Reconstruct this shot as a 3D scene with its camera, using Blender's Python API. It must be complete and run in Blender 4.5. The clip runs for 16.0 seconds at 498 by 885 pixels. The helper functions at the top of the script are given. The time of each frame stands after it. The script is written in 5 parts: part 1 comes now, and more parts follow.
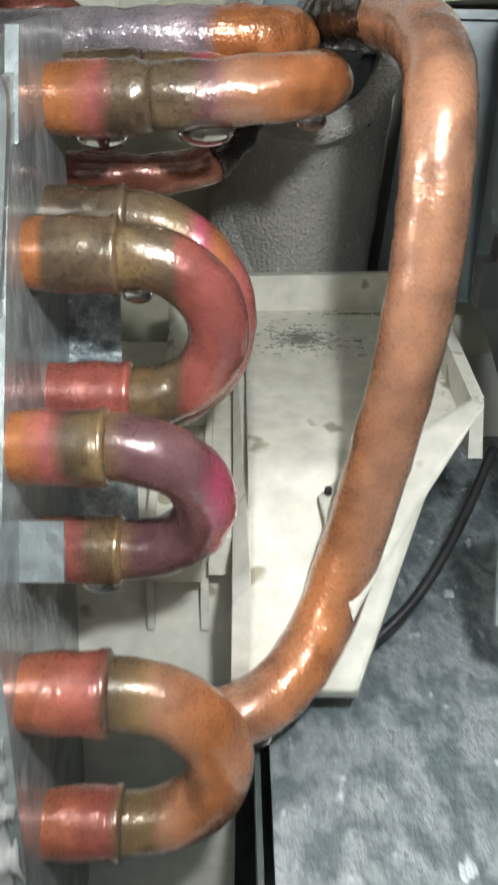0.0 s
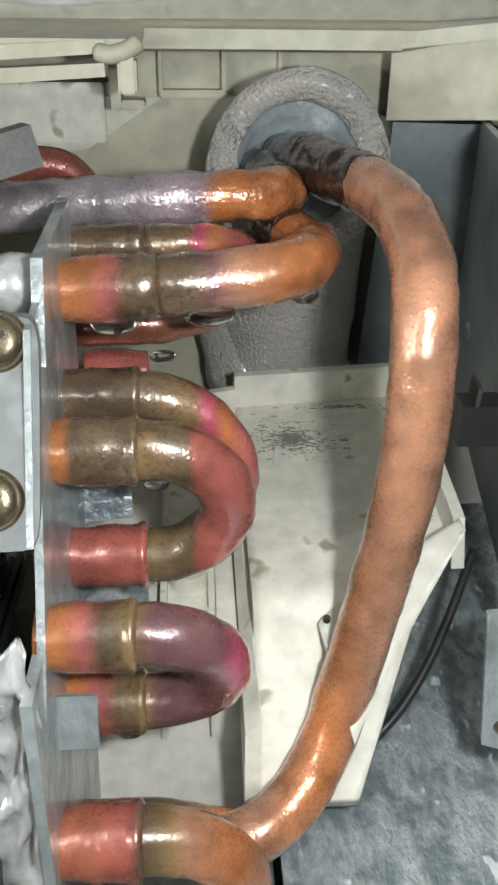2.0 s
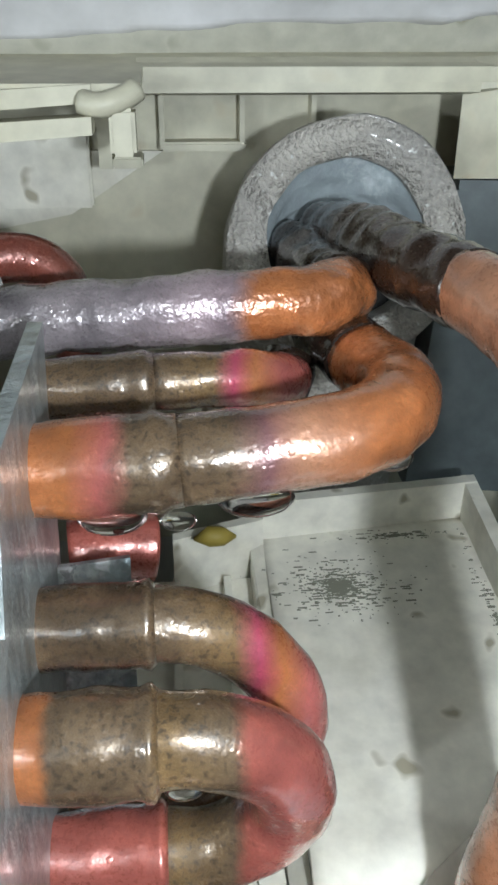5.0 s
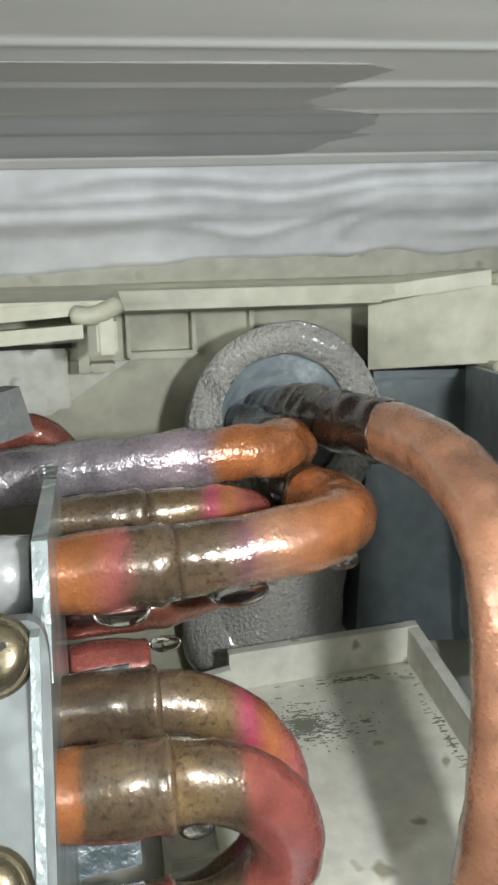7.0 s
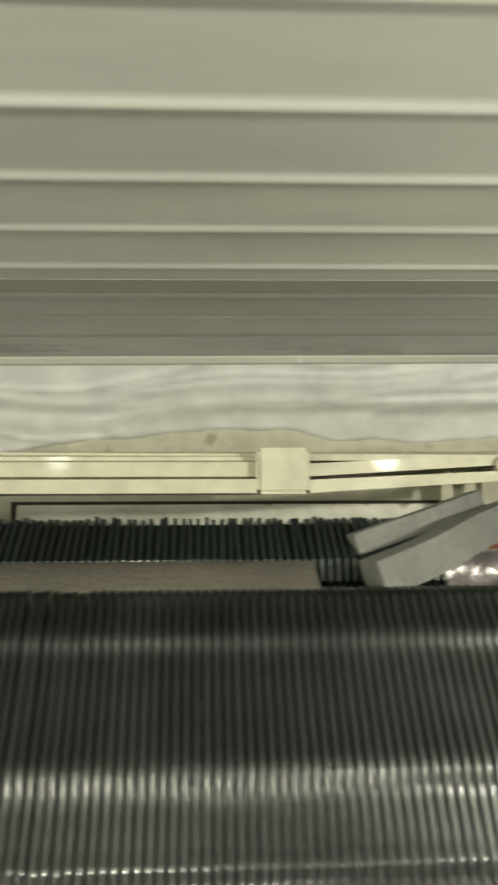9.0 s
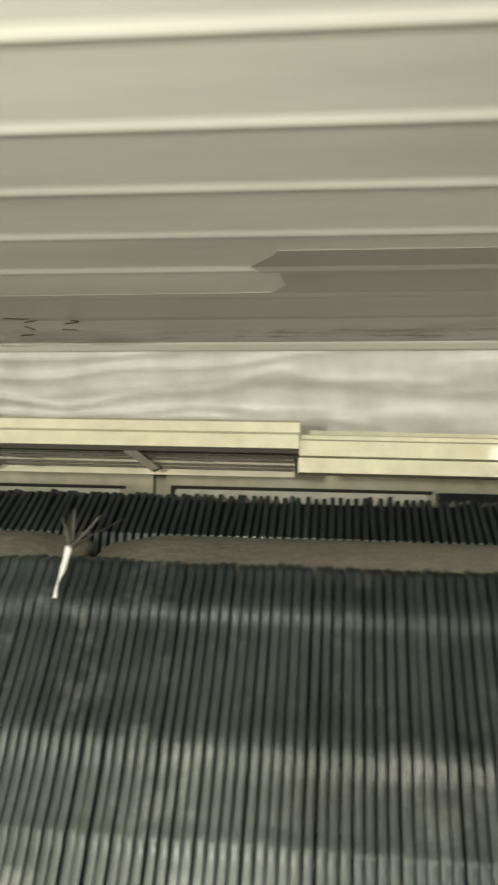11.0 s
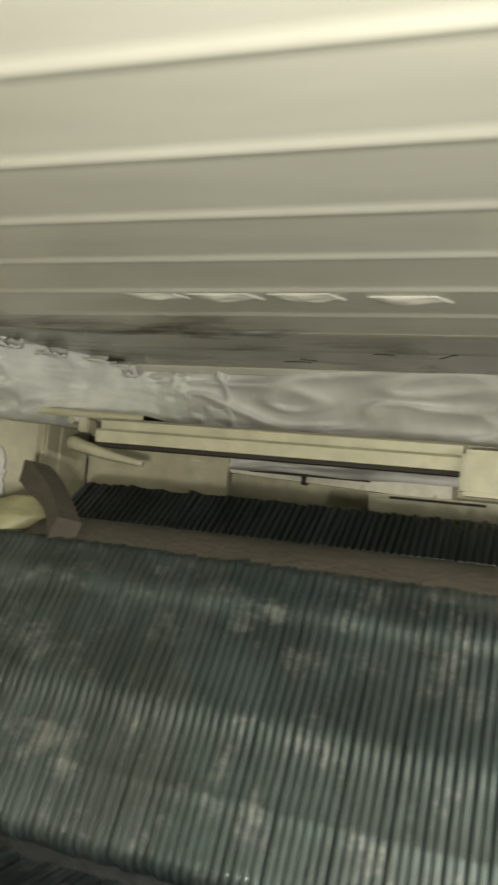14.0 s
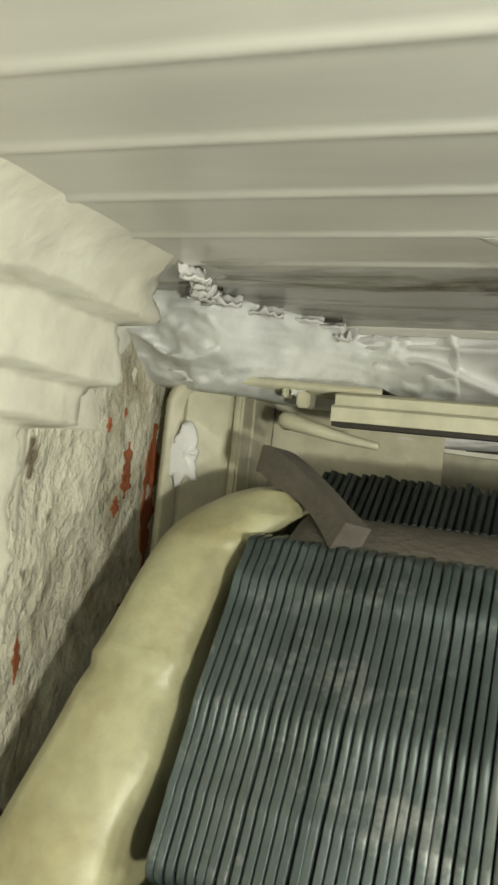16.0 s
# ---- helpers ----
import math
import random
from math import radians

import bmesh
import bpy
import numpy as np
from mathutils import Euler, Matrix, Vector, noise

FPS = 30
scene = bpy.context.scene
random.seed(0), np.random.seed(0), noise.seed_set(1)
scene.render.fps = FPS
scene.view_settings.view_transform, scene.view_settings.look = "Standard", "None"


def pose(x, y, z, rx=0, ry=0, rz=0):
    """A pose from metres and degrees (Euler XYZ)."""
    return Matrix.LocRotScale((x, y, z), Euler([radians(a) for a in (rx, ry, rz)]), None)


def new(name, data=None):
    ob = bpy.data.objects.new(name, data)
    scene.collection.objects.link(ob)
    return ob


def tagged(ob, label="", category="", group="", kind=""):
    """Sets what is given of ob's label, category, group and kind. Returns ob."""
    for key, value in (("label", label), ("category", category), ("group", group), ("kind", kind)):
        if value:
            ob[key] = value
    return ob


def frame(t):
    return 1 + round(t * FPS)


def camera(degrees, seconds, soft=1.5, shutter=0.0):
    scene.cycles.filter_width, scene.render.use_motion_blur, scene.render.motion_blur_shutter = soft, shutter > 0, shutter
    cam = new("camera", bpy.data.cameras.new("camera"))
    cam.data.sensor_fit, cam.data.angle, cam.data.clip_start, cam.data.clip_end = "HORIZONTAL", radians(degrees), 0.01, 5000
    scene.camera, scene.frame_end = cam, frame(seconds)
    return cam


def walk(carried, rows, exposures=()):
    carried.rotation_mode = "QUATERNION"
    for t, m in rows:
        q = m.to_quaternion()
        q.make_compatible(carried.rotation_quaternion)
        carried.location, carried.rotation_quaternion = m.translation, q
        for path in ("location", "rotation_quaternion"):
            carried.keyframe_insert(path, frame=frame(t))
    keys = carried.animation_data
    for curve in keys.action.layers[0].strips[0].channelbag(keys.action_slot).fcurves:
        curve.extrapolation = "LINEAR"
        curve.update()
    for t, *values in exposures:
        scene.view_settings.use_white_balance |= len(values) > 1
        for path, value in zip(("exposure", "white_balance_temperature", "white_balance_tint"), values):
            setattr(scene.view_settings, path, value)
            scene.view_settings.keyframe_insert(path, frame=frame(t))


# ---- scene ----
cam = camera(33.38, 16.0, 2.6, 0.30)

PATH = [
    (0.0, pose(0.0007, -0.0071, 0.0069, 63.25, -1.25, -0.98)),
    (0.5, pose(-0.0030, 0.0082, 0.0172, 62.86, -1.62, -2.71)),
    (1.0, pose(-0.0018, 0.0002, 0.0302, 62.21, -0.94, -2.98)),
    (1.5, pose(-0.0044, -0.0036, 0.0357, 61.60, -0.63, -3.23)),
    (2.0, pose(-0.0048, -0.0038, 0.0354, 61.25, -0.67, -3.67)),
    (2.5, pose(-0.0046, -0.0033, 0.0356, 60.79, -0.72, -4.11)),
    (3.0, pose(-0.0069, 0.0048, 0.0317, 60.07, -0.98, -4.51)),
    (3.5, pose(-0.0136, 0.0307, 0.0328, 59.02, -0.82, -5.25)),
    (4.0, pose(-0.0057, 0.0430, 0.0355, 59.67, 0.08, -3.62)),
    (6.5, pose(-0.0169, 0.0308, 0.0344, 72.92, 0.72, -9.31)),
    (7.0, pose(-0.0170, 0.0183, 0.0307, 78.57, 1.50, -10.24)),
    (7.5, pose(-0.0205, -0.0014, 0.0248, 84.17, 1.25, -10.75)),
    (8.0, pose(-0.0328, -0.0117, 0.0173, 90.65, 1.65, -10.41)),
    (8.5, pose(-0.0619, -0.0153, 0.0176, 93.09, 0.59, -6.57)),
    (9.0, pose(-0.0847, -0.0192, 0.0162, 94.41, 0.28, -3.37)),
    (9.5, pose(-0.1219, -0.0206, 0.0184, 94.59, 0.41, 1.27)),
    (12.0, pose(-0.2650, -0.0093, 0.0078, 94.65, -3.32, 9.39)),
    (12.5, pose(-0.3069, -0.0097, 0.0114, 93.70, -4.29, 12.35)),
    (13.0, pose(-0.3445, -0.0116, 0.0132, 93.56, -4.53, 14.23)),
    (13.5, pose(-0.3770, -0.0148, 0.0168, 93.55, -5.25, 17.54)),
    (14.0, pose(-0.4052, -0.0218, 0.0155, 93.40, -5.63, 20.11)),
    (14.5, pose(-0.4339, -0.0223, 0.0154, 93.02, -5.64, 20.69)),
    (15.0, pose(-0.4455, -0.0106, 0.0158, 91.91, -6.08, 20.68)),
    (15.5, pose(-0.4490, -0.0104, 0.0170, 91.02, -6.04, 21.09)),
    (16.0, pose(-0.4575, -0.0096, 0.0173, 90.13, -5.96, 21.08)),
]
walk(cam, PATH, [(0.0, 0.15, 6000, 7), (2.5, 0.1, 6050, 8), (3.4, 0.33, 5900, 6), (4.0, 0.27, 5650, 6), (7.0, 0.15, 5950, 5), (8.0, -0.15, 6800, 1), (8.5, 0.0, 7300, -5), (9.0, 0.25, 7400, -2), (9.7, 0.4, 7400, -2), (12.0, 0.3, 7100, 10), (13.0, 0.1, 6800, 12), (14.0, -0.2, 7300, 4), (14.7, 0.0, 7350, 1), (15.2, 0.25, 7200, 2), (16.0, 0.43, 7000, 2)])

# ---- world and lights ----
SC = 0.7   # plan units to metres


def V(x, y, z):
    return Vector((x * SC, y * SC, z * SC))


world = bpy.data.worlds.new("room_dim")
world.use_nodes = True
world.node_tree.nodes["Background"].inputs[0].default_value = (0.62, 0.64, 0.60, 1)
world.node_tree.nodes["Background"].inputs[1].default_value = 0.12
scene.world = world


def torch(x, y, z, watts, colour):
    d = bpy.data.lights.new("torch_stand_in", "POINT")
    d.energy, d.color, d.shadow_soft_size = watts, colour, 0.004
    ob = new("torch_stand_in", d)
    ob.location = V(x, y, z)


# Four fixed lamps stand in for one phone torch carried with the camera
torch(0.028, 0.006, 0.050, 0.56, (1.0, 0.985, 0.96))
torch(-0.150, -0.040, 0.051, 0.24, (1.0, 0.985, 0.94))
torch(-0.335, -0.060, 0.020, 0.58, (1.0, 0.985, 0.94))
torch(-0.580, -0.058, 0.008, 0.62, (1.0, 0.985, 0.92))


# ---- materials ----
def material(name, base, rough=0.5, metal=0.0, coat=0.0, spec=0.5):
    m = bpy.data.materials.new(name)
    m.use_nodes = True
    b = m.node_tree.nodes["Principled BSDF"]
    b.inputs["Base Color"].default_value = (*base, 1)
    b.inputs["Roughness"].default_value = rough
    b.inputs["Metallic"].default_value = metal
    b.inputs["Coat Weight"].default_value = coat
    b.inputs["Coat Roughness"].default_value = 0.08
    b.inputs["Specular IOR Level"].default_value = spec
    return m


def nd(m, kind, **values):
    n = m.node_tree.nodes.new(kind)
    for k, v in values.items():
        n.inputs[k].default_value = v
    return n


def lk(m, a, ao, b, bi):
    m.node_tree.links.new(a.outputs[ao], b.inputs[bi])


def bsdf(m):
    return m.node_tree.nodes["Principled BSDF"]


def coords(m, stretch=(1, 1, 1)):
    tc = nd(m, "ShaderNodeTexCoord")
    mp = nd(m, "ShaderNodeMapping")
    mp.inputs["Scale"].default_value = stretch
    lk(m, tc, "Object", mp, "Vector")
    return mp


def ramp(m, stops):
    r = nd(m, "ShaderNodeValToRGB")
    e = r.color_ramp.elements
    while len(e) < len(stops):
        e.new(0.5)
    for i, (p, c) in enumerate(stops):
        e[i].position, e[i].color = p, (*c, 1)
    return r


def noise_tex(m, src, scale, detail=4, rough=0.55, distort=0.0):
    n = nd(m, "ShaderNodeTexNoise", Scale=scale, Detail=detail, Roughness=rough, Distortion=distort)
    lk(m, src, "Vector", n, "Vector")
    return n


def blend(m, fac, a, b, mode="MIX"):
    """Mix node; a and b are colours or (node, output)."""
    x = nd(m, "ShaderNodeMixRGB")
    x.blend_type = mode
    if isinstance(fac, tuple):
        lk(m, fac[0], fac[1], x, "Fac")
    else:
        x.inputs["Fac"].default_value = fac
    for slot, v in (("Color1", a), ("Color2", b)):
        if isinstance(v[0], float) or isinstance(v[0], int):
            x.inputs[slot].default_value = (*v, 1)
        else:
            lk(m, v[0], v[1], x, slot)
    return x


def bump(m, src, out, strength, dist):
    b = nd(m, "ShaderNodeBump", Strength=strength, Distance=dist)
    lk(m, src, out, b, "Height")
    lk(m, b, "Normal", bsdf(m), "Normal")
    return b


def weathered(name, base, dark, rough=0.5, metal=0.0, coat=0.0, big=18.0, fine=260.0, amount=(0.45, 0.75), bumpy=0.25, dist=0.0006, speck=None, stretch=(1, 1, 1)):
    """Base colour with blotches of a second one, fine grain, and uneven gloss."""
    m = material(name, base, rough, metal, coat)
    c = coords(m, stretch)
    n1, n2 = noise_tex(m, c, big, 6, 0.62, 0.4), noise_tex(m, c, fine, 4)
    r1 = ramp(m, [(amount[0], (0, 0, 0)), (amount[1], (1, 1, 1))])
    lk(m, n1, "Fac", r1, "Fac")
    x = blend(m, (r1, "Color"), base, dark)
    r2 = ramp(m, [(0.3, (0.78, 0.78, 0.78)), (0.7, (1.08, 1.08, 1.08))])
    lk(m, n2, "Fac", r2, "Fac")
    y = blend(m, 0.8, (x, "Color"), (r2, "Color"), "MULTIPLY")
    if speck:
        n3 = noise_tex(m, c, fine * 0.5, 2, 0.5)
        r3 = ramp(m, [(0.66, (0, 0, 0)), (0.72, (1, 1, 1))])
        lk(m, n3, "Fac", r3, "Fac")
        y = blend(m, (r3, "Color"), (y, "Color"), speck)
    lk(m, y, "Color", bsdf(m), "Base Color")
    mr = nd(m, "ShaderNodeMapRange")
    mr.inputs["To Min"].default_value, mr.inputs["To Max"].default_value = max(0.05, rough - 0.14), min(1, rough + 0.16)
    lk(m, n1, "Fac", mr, "Value")
    lk(m, mr, "Result", bsdf(m), "Roughness")
    bump(m, n2, "Fac", bumpy, dist)
    return m


ORANGE, PINK, BROWN, PURPLE, OCHRE, RED = (0.45, 0.165, 0.055), (0.44, 0.130, 0.115), (0.150, 0.105, 0.062), (0.165, 0.080, 0.085), (0.25, 0.165, 0.075), (0.37, 0.105, 0.080)
MAGENTA, DARK, TAN = (0.44, 0.07, 0.13), (0.02, 0.014, 0.012), (0.385, 0.195, 0.115)


def copper(name, stops, wobble=0.10, seed=0.0, grime=0.75, knobbly=0.22):
    """Wet copper whose tarnish changes along the tube: stops run from x = -0.04 to 0.03 of the plan."""
    m = material(name, ORANGE, 0.26, 0.25, 0.9)
    tc = nd(m, "ShaderNodeTexCoord")
    sx = nd(m, "ShaderNodeSeparateXYZ")
    lk(m, tc, "Object", sx, "Vector")
    mr = nd(m, "ShaderNodeMapRange")
    mr.inputs["From Min"].default_value, mr.inputs["From Max"].default_value = -0.04 * SC, 0.03 * SC
    lk(m, sx, "X", mr, "Value")
    mp = nd(m, "ShaderNodeMapping")
    mp.inputs["Location"].default_value = (seed, seed * 0.7, 0)
    lk(m, tc, "Object", mp, "Vector")
    n0 = noise_tex(m, mp, 110.0, 4, 0.6)
    ma = nd(m, "ShaderNodeMath")
    ma.operation = "MULTIPLY_ADD"
    ma.inputs[1].default_value = wobble * 2
    lk(m, n0, "Fac", ma, 0)
    mb = nd(m, "ShaderNodeMath")
    mb.operation = "SUBTRACT"
    mb.inputs[1].default_value = wobble
    lk(m, mr, "Result", ma, 2)
    lk(m, ma, "Value", mb, 0)
    r = ramp(m, stops)
    for e, (p, c) in zip(r.color_ramp.elements, stops):
        e.color = (*c, 1.0 if c in (BROWN, OCHRE) else 0.22)     # solder joints carry the dark specks
    lk(m, mb, "Value", r, "Fac")
    n1 = noise_tex(m, mp, 1700.0, 5, 0.75)
    r1 = ramp(m, [(0.50, (0, 0, 0)), (0.60, (1, 1, 1))])
    lk(m, n1, "Fac", r1, "Fac")
    half = nd(m, "ShaderNodeMath")
    half.operation = "MULTIPLY"
    half.inputs[1].default_value = grime
    mask = nd(m, "ShaderNodeMath")
    mask.operation = "MULTIPLY"
    lk(m, r1, "Color", mask, 0)
    lk(m, r, "Alpha", mask, 1)
    lk(m, mask, "Value", half, 0)
    a = blend(m, (half, "Value"), (r, "Color"), (0.035, 0.026, 0.020))
    n2 = noise_tex(m, mp, 170.0, 3)
    r2 = ramp(m, [(0.32, (0.55, 0.54, 0.54)), (0.66, (1.15, 1.12, 1.08))])
    lk(m, n2, "Fac", r2, "Fac")
    b = blend(m, 1.0, (a, "Color"), (r2, "Color"), "MULTIPLY")
    lk(m, b, "Color", bsdf(m), "Base Color")
    rr = nd(m, "ShaderNodeMapRange")
    rr.inputs["To Min"].default_value, rr.inputs["To Max"].default_value = 0.15, 0.42
    lk(m, n1, "Fac", rr, "Value")
    lk(m, rr, "Result", bsdf(m), "Roughness")
    nb = noise_tex(m, mp, 420.0, 3, 0.6)
    first = bump(m, nb, "Fac", knobbly, 0.0007)
    # beads of water standing on the skin
    cells = nd(m, "ShaderNodeTexVoronoi", Scale=1000.0)
    lk(m, mp, "Vector", cells, "Vector")
    bead = ramp(m, [(0.0, (1, 1, 1)), (0.22, (0.75, 0.75, 0.75)), (0.38, (0, 0, 0))])
    lk(m, cells, "Distance", bead, "Fac")
    patch = ramp(m, [(0.46, (0, 0, 0)), (0.58, (1, 1, 1))])
    lk(m, n2, "Fac", patch, "Fac")
    wet = blend(m, 1.0, (bead, "Color"), (patch, "Color"), "MULTIPLY")
    second = nd(m, "ShaderNodeBump", Strength=0.14, Distance=0.0005)
    lk(m, wet, "Color", second, "Height")
    lk(m, first, "Normal", second, "Normal")
    lk(m, second, "Normal", bsdf(m), "Normal")
    lk(m, second, "Normal", bsdf(m), "Coat Normal")
    return m


M_CEIL = weathered("ceiling_pvc", (0.64, 0.635, 0.59), (0.57, 0.565, 0.52), 0.30, 0, 0.25, 6, 60, (0.4, 0.8), 0.06, 0.0006, None, (0.25, 1, 1))
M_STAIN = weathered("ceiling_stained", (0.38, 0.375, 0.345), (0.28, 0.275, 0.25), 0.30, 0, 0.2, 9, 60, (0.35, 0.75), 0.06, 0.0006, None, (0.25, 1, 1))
M_PLASTER = weathered("white_filler", (0.60, 0.595, 0.59), (0.50, 0.495, 0.48), 0.58, 0, 0.05, 14, 120, (0.5, 0.85), 0.15, 0.0008)
M_FILLER = weathered("grey_filler", (0.66, 0.67, 0.66), (0.50, 0.51, 0.50), 0.45, 0, 0.1, 30, 160, (0.42, 0.75), 0.4, 0.0012)
M_WALL = weathered("limewashed_wall", (0.60, 0.58, 0.48), (0.36, 0.33, 0.24), 0.75, 0, 0, 70, 300, (0.48, 0.66), 1.0, 0.0026, (0.16, 0.13, 0.09), (1, 1, 0.75))
M_SMOOTH = weathered("cornice_paint", (0.72, 0.71, 0.62), (0.60, 0.58, 0.48), 0.5, 0, 0, 25, 120, (0.4, 0.8), 0.5, 0.0015)
M_BEIGE = weathered("bare_beige_wall", (0.50, 0.49, 0.41), (0.40, 0.39, 0.31), 0.6, 0, 0, 40, 240, (0.45, 0.75), 0.3, 0.0006, (0.30, 0.29, 0.22))
M_BRICK = weathered("bare_red_brick", (0.34, 0.10, 0.035), (0.13, 0.045, 0.025), 0.8, 0, 0, 120, 400, (0.4, 0.7), 0.8, 0.001)
M_CREAM = weathered("aged_cream_plastic", (0.53, 0.51, 0.385), (0.42, 0.39, 0.27), 0.50, 0, 0.04, 22, 220, (0.5, 0.8), 0.12, 0.0004, (0.50, 0.46, 0.33))
M_IVORY = weathered("dirty_white_plastic", (0.74, 0.72, 0.62), (0.55, 0.52, 0.40), 0.52, 0, 0.0, 26, 260, (0.52, 0.75), 0.15, 0.0004, (0.34, 0.31, 0.22))
M_YELLOWED = weathered("yellowed_end_plastic", (0.38, 0.365, 0.23), (0.27, 0.235, 0.12), 0.42, 0, 0.1, 38, 240, (0.45, 0.75), 0.35, 0.0008)
M_GALV = weathered("galvanised_steel", (0.46, 0.50, 0.51), (0.20, 0.24, 0.25), 0.30, 0.35, 0.5, 210, 620, (0.40, 0.58), 0.8, 0.0010, (0.74, 0.78, 0.80), (1, 0.6, 1))
M_GALV_WET = weathered("wet_galvanised_steel", (0.32, 0.35, 0.345), (0.18, 0.205, 0.20), 0.36, 0.3, 0.5, 90, 320, (0.42, 0.64), 0.8, 0.0010, (0.43, 0.47, 0.47), (1, 1, 0.8))
M_BRACKET = weathered("grey_painted_metal", (0.15, 0.16, 0.155), (0.11, 0.12, 0.117), 0.45, 0.1, 0.25, 70, 260, (0.45, 0.75), 0.25, 0.0006, (0.18, 0.195, 0.19))
M_BOX = weathered("dark_grey_steel", (0.125, 0.145, 0.145), (0.08, 0.095, 0.095), 0.35, 0.3, 0.2, 30, 300, (0.4, 0.7), 0.15, 0.0004)
M_SIDE = weathered("grey_steel_side", (0.30, 0.33, 0.325), (0.20, 0.225, 0.22), 0.38, 0.4, 0.1, 26, 260, (0.4, 0.75), 0.2, 0.0004, (0.32, 0.35, 0.35))
M_FOAM = weathered("grey_insulation_foam", (0.58, 0.545, 0.48), (0.44, 0.42, 0.38), 0.55, 0, 0.2, 60, 1300, (0.4, 0.7), 1.0, 0.0014, (0.80, 0.80, 0.76))
M_FOAM_IN = weathered("foam_inner_skin", (0.30, 0.34, 0.35), (0.60, 0.64, 0.65), 0.4, 0, 0.3, 90, 300, (0.55, 0.68), 0.5, 0.0012)
M_STRIP = weathered("brown_grey_foam_strip", (0.115, 0.102, 0.084), (0.075, 0.067, 0.055), 0.65, 0, 0, 40, 700, (0.4, 0.7), 0.6, 0.0006)
M_STRIP2 = weathered("grey_foam_strip", (0.13, 0.13, 0.12), (0.085, 0.085, 0.078), 0.65, 0, 0, 50, 700, (0.4, 0.7), 0.6, 0.0006)
M_BLACK = weathered("black_foam_and_shade", (0.035, 0.038, 0.042), (0.02, 0.02, 0.02), 0.5, 0, 0.2, 60, 500, (0.4, 0.7), 0.6, 0.0008)
M_SCREW = weathered("brassy_zinc_screw", (0.20, 0.165, 0.10), (0.07, 0.055, 0.035), 0.28, 0.8, 0.4, 150, 500, (0.4, 0.7), 0.3, 0.0003)
M_SHINE = weathered("bright_tinned_metal", (0.62, 0.62, 0.60), (0.36, 0.36, 0.34), 0.22, 0.45, 0.5, 120, 400, (0.4, 0.7), 0.4, 0.0004)
M_CABLE = material("black_cable", (0.02, 0.02, 0.02), 0.4)
M_DIRT = material("black_dirt", (0.03, 0.026, 0.02), 0.8)
M_GRIME = material("grey_green_grime", (0.20, 0.20, 0.15), 0.8)
M_LEAF = material("olive_dry_leaf", (0.26, 0.20, 0.03), 0.6)
M_FILM = weathered("brown_ceiling_grime", (0.25, 0.215, 0.15), (0.17, 0.145, 0.10), 0.55, 0, 0, 40, 300, (0.4, 0.7), 0.3, 0.0005, None, (0.35, 1, 1))
film_at = coords(M_FILM, (0.28, 1, 1))
film_noise = noise_tex(M_FILM, film_at, 95.0, 7, 0.68, 0.6)
film_ramp = ramp(M_FILM, [(0.50, (0, 0, 0)), (0.75, (0.5, 0.5, 0.5))])
lk(M_FILM, film_noise, "Fac", film_ramp, "Fac")
lk(M_FILM, film_ramp, "Color", bsdf(M_FILM), "Alpha")
M_ROOM = weathered("room_paint", (0.55, 0.54, 0.48), (0.45, 0.44, 0.38), 0.8, 0, 0, 3, 60, (0.4, 0.8), 0.1, 0.001)
M_WATER = material("water", (1, 1, 1), 0.02)
bsdf(M_WATER).inputs["Transmission Weight"].default_value = 1.0
bsdf(M_WATER).inputs["IOR"].default_value = 1.33


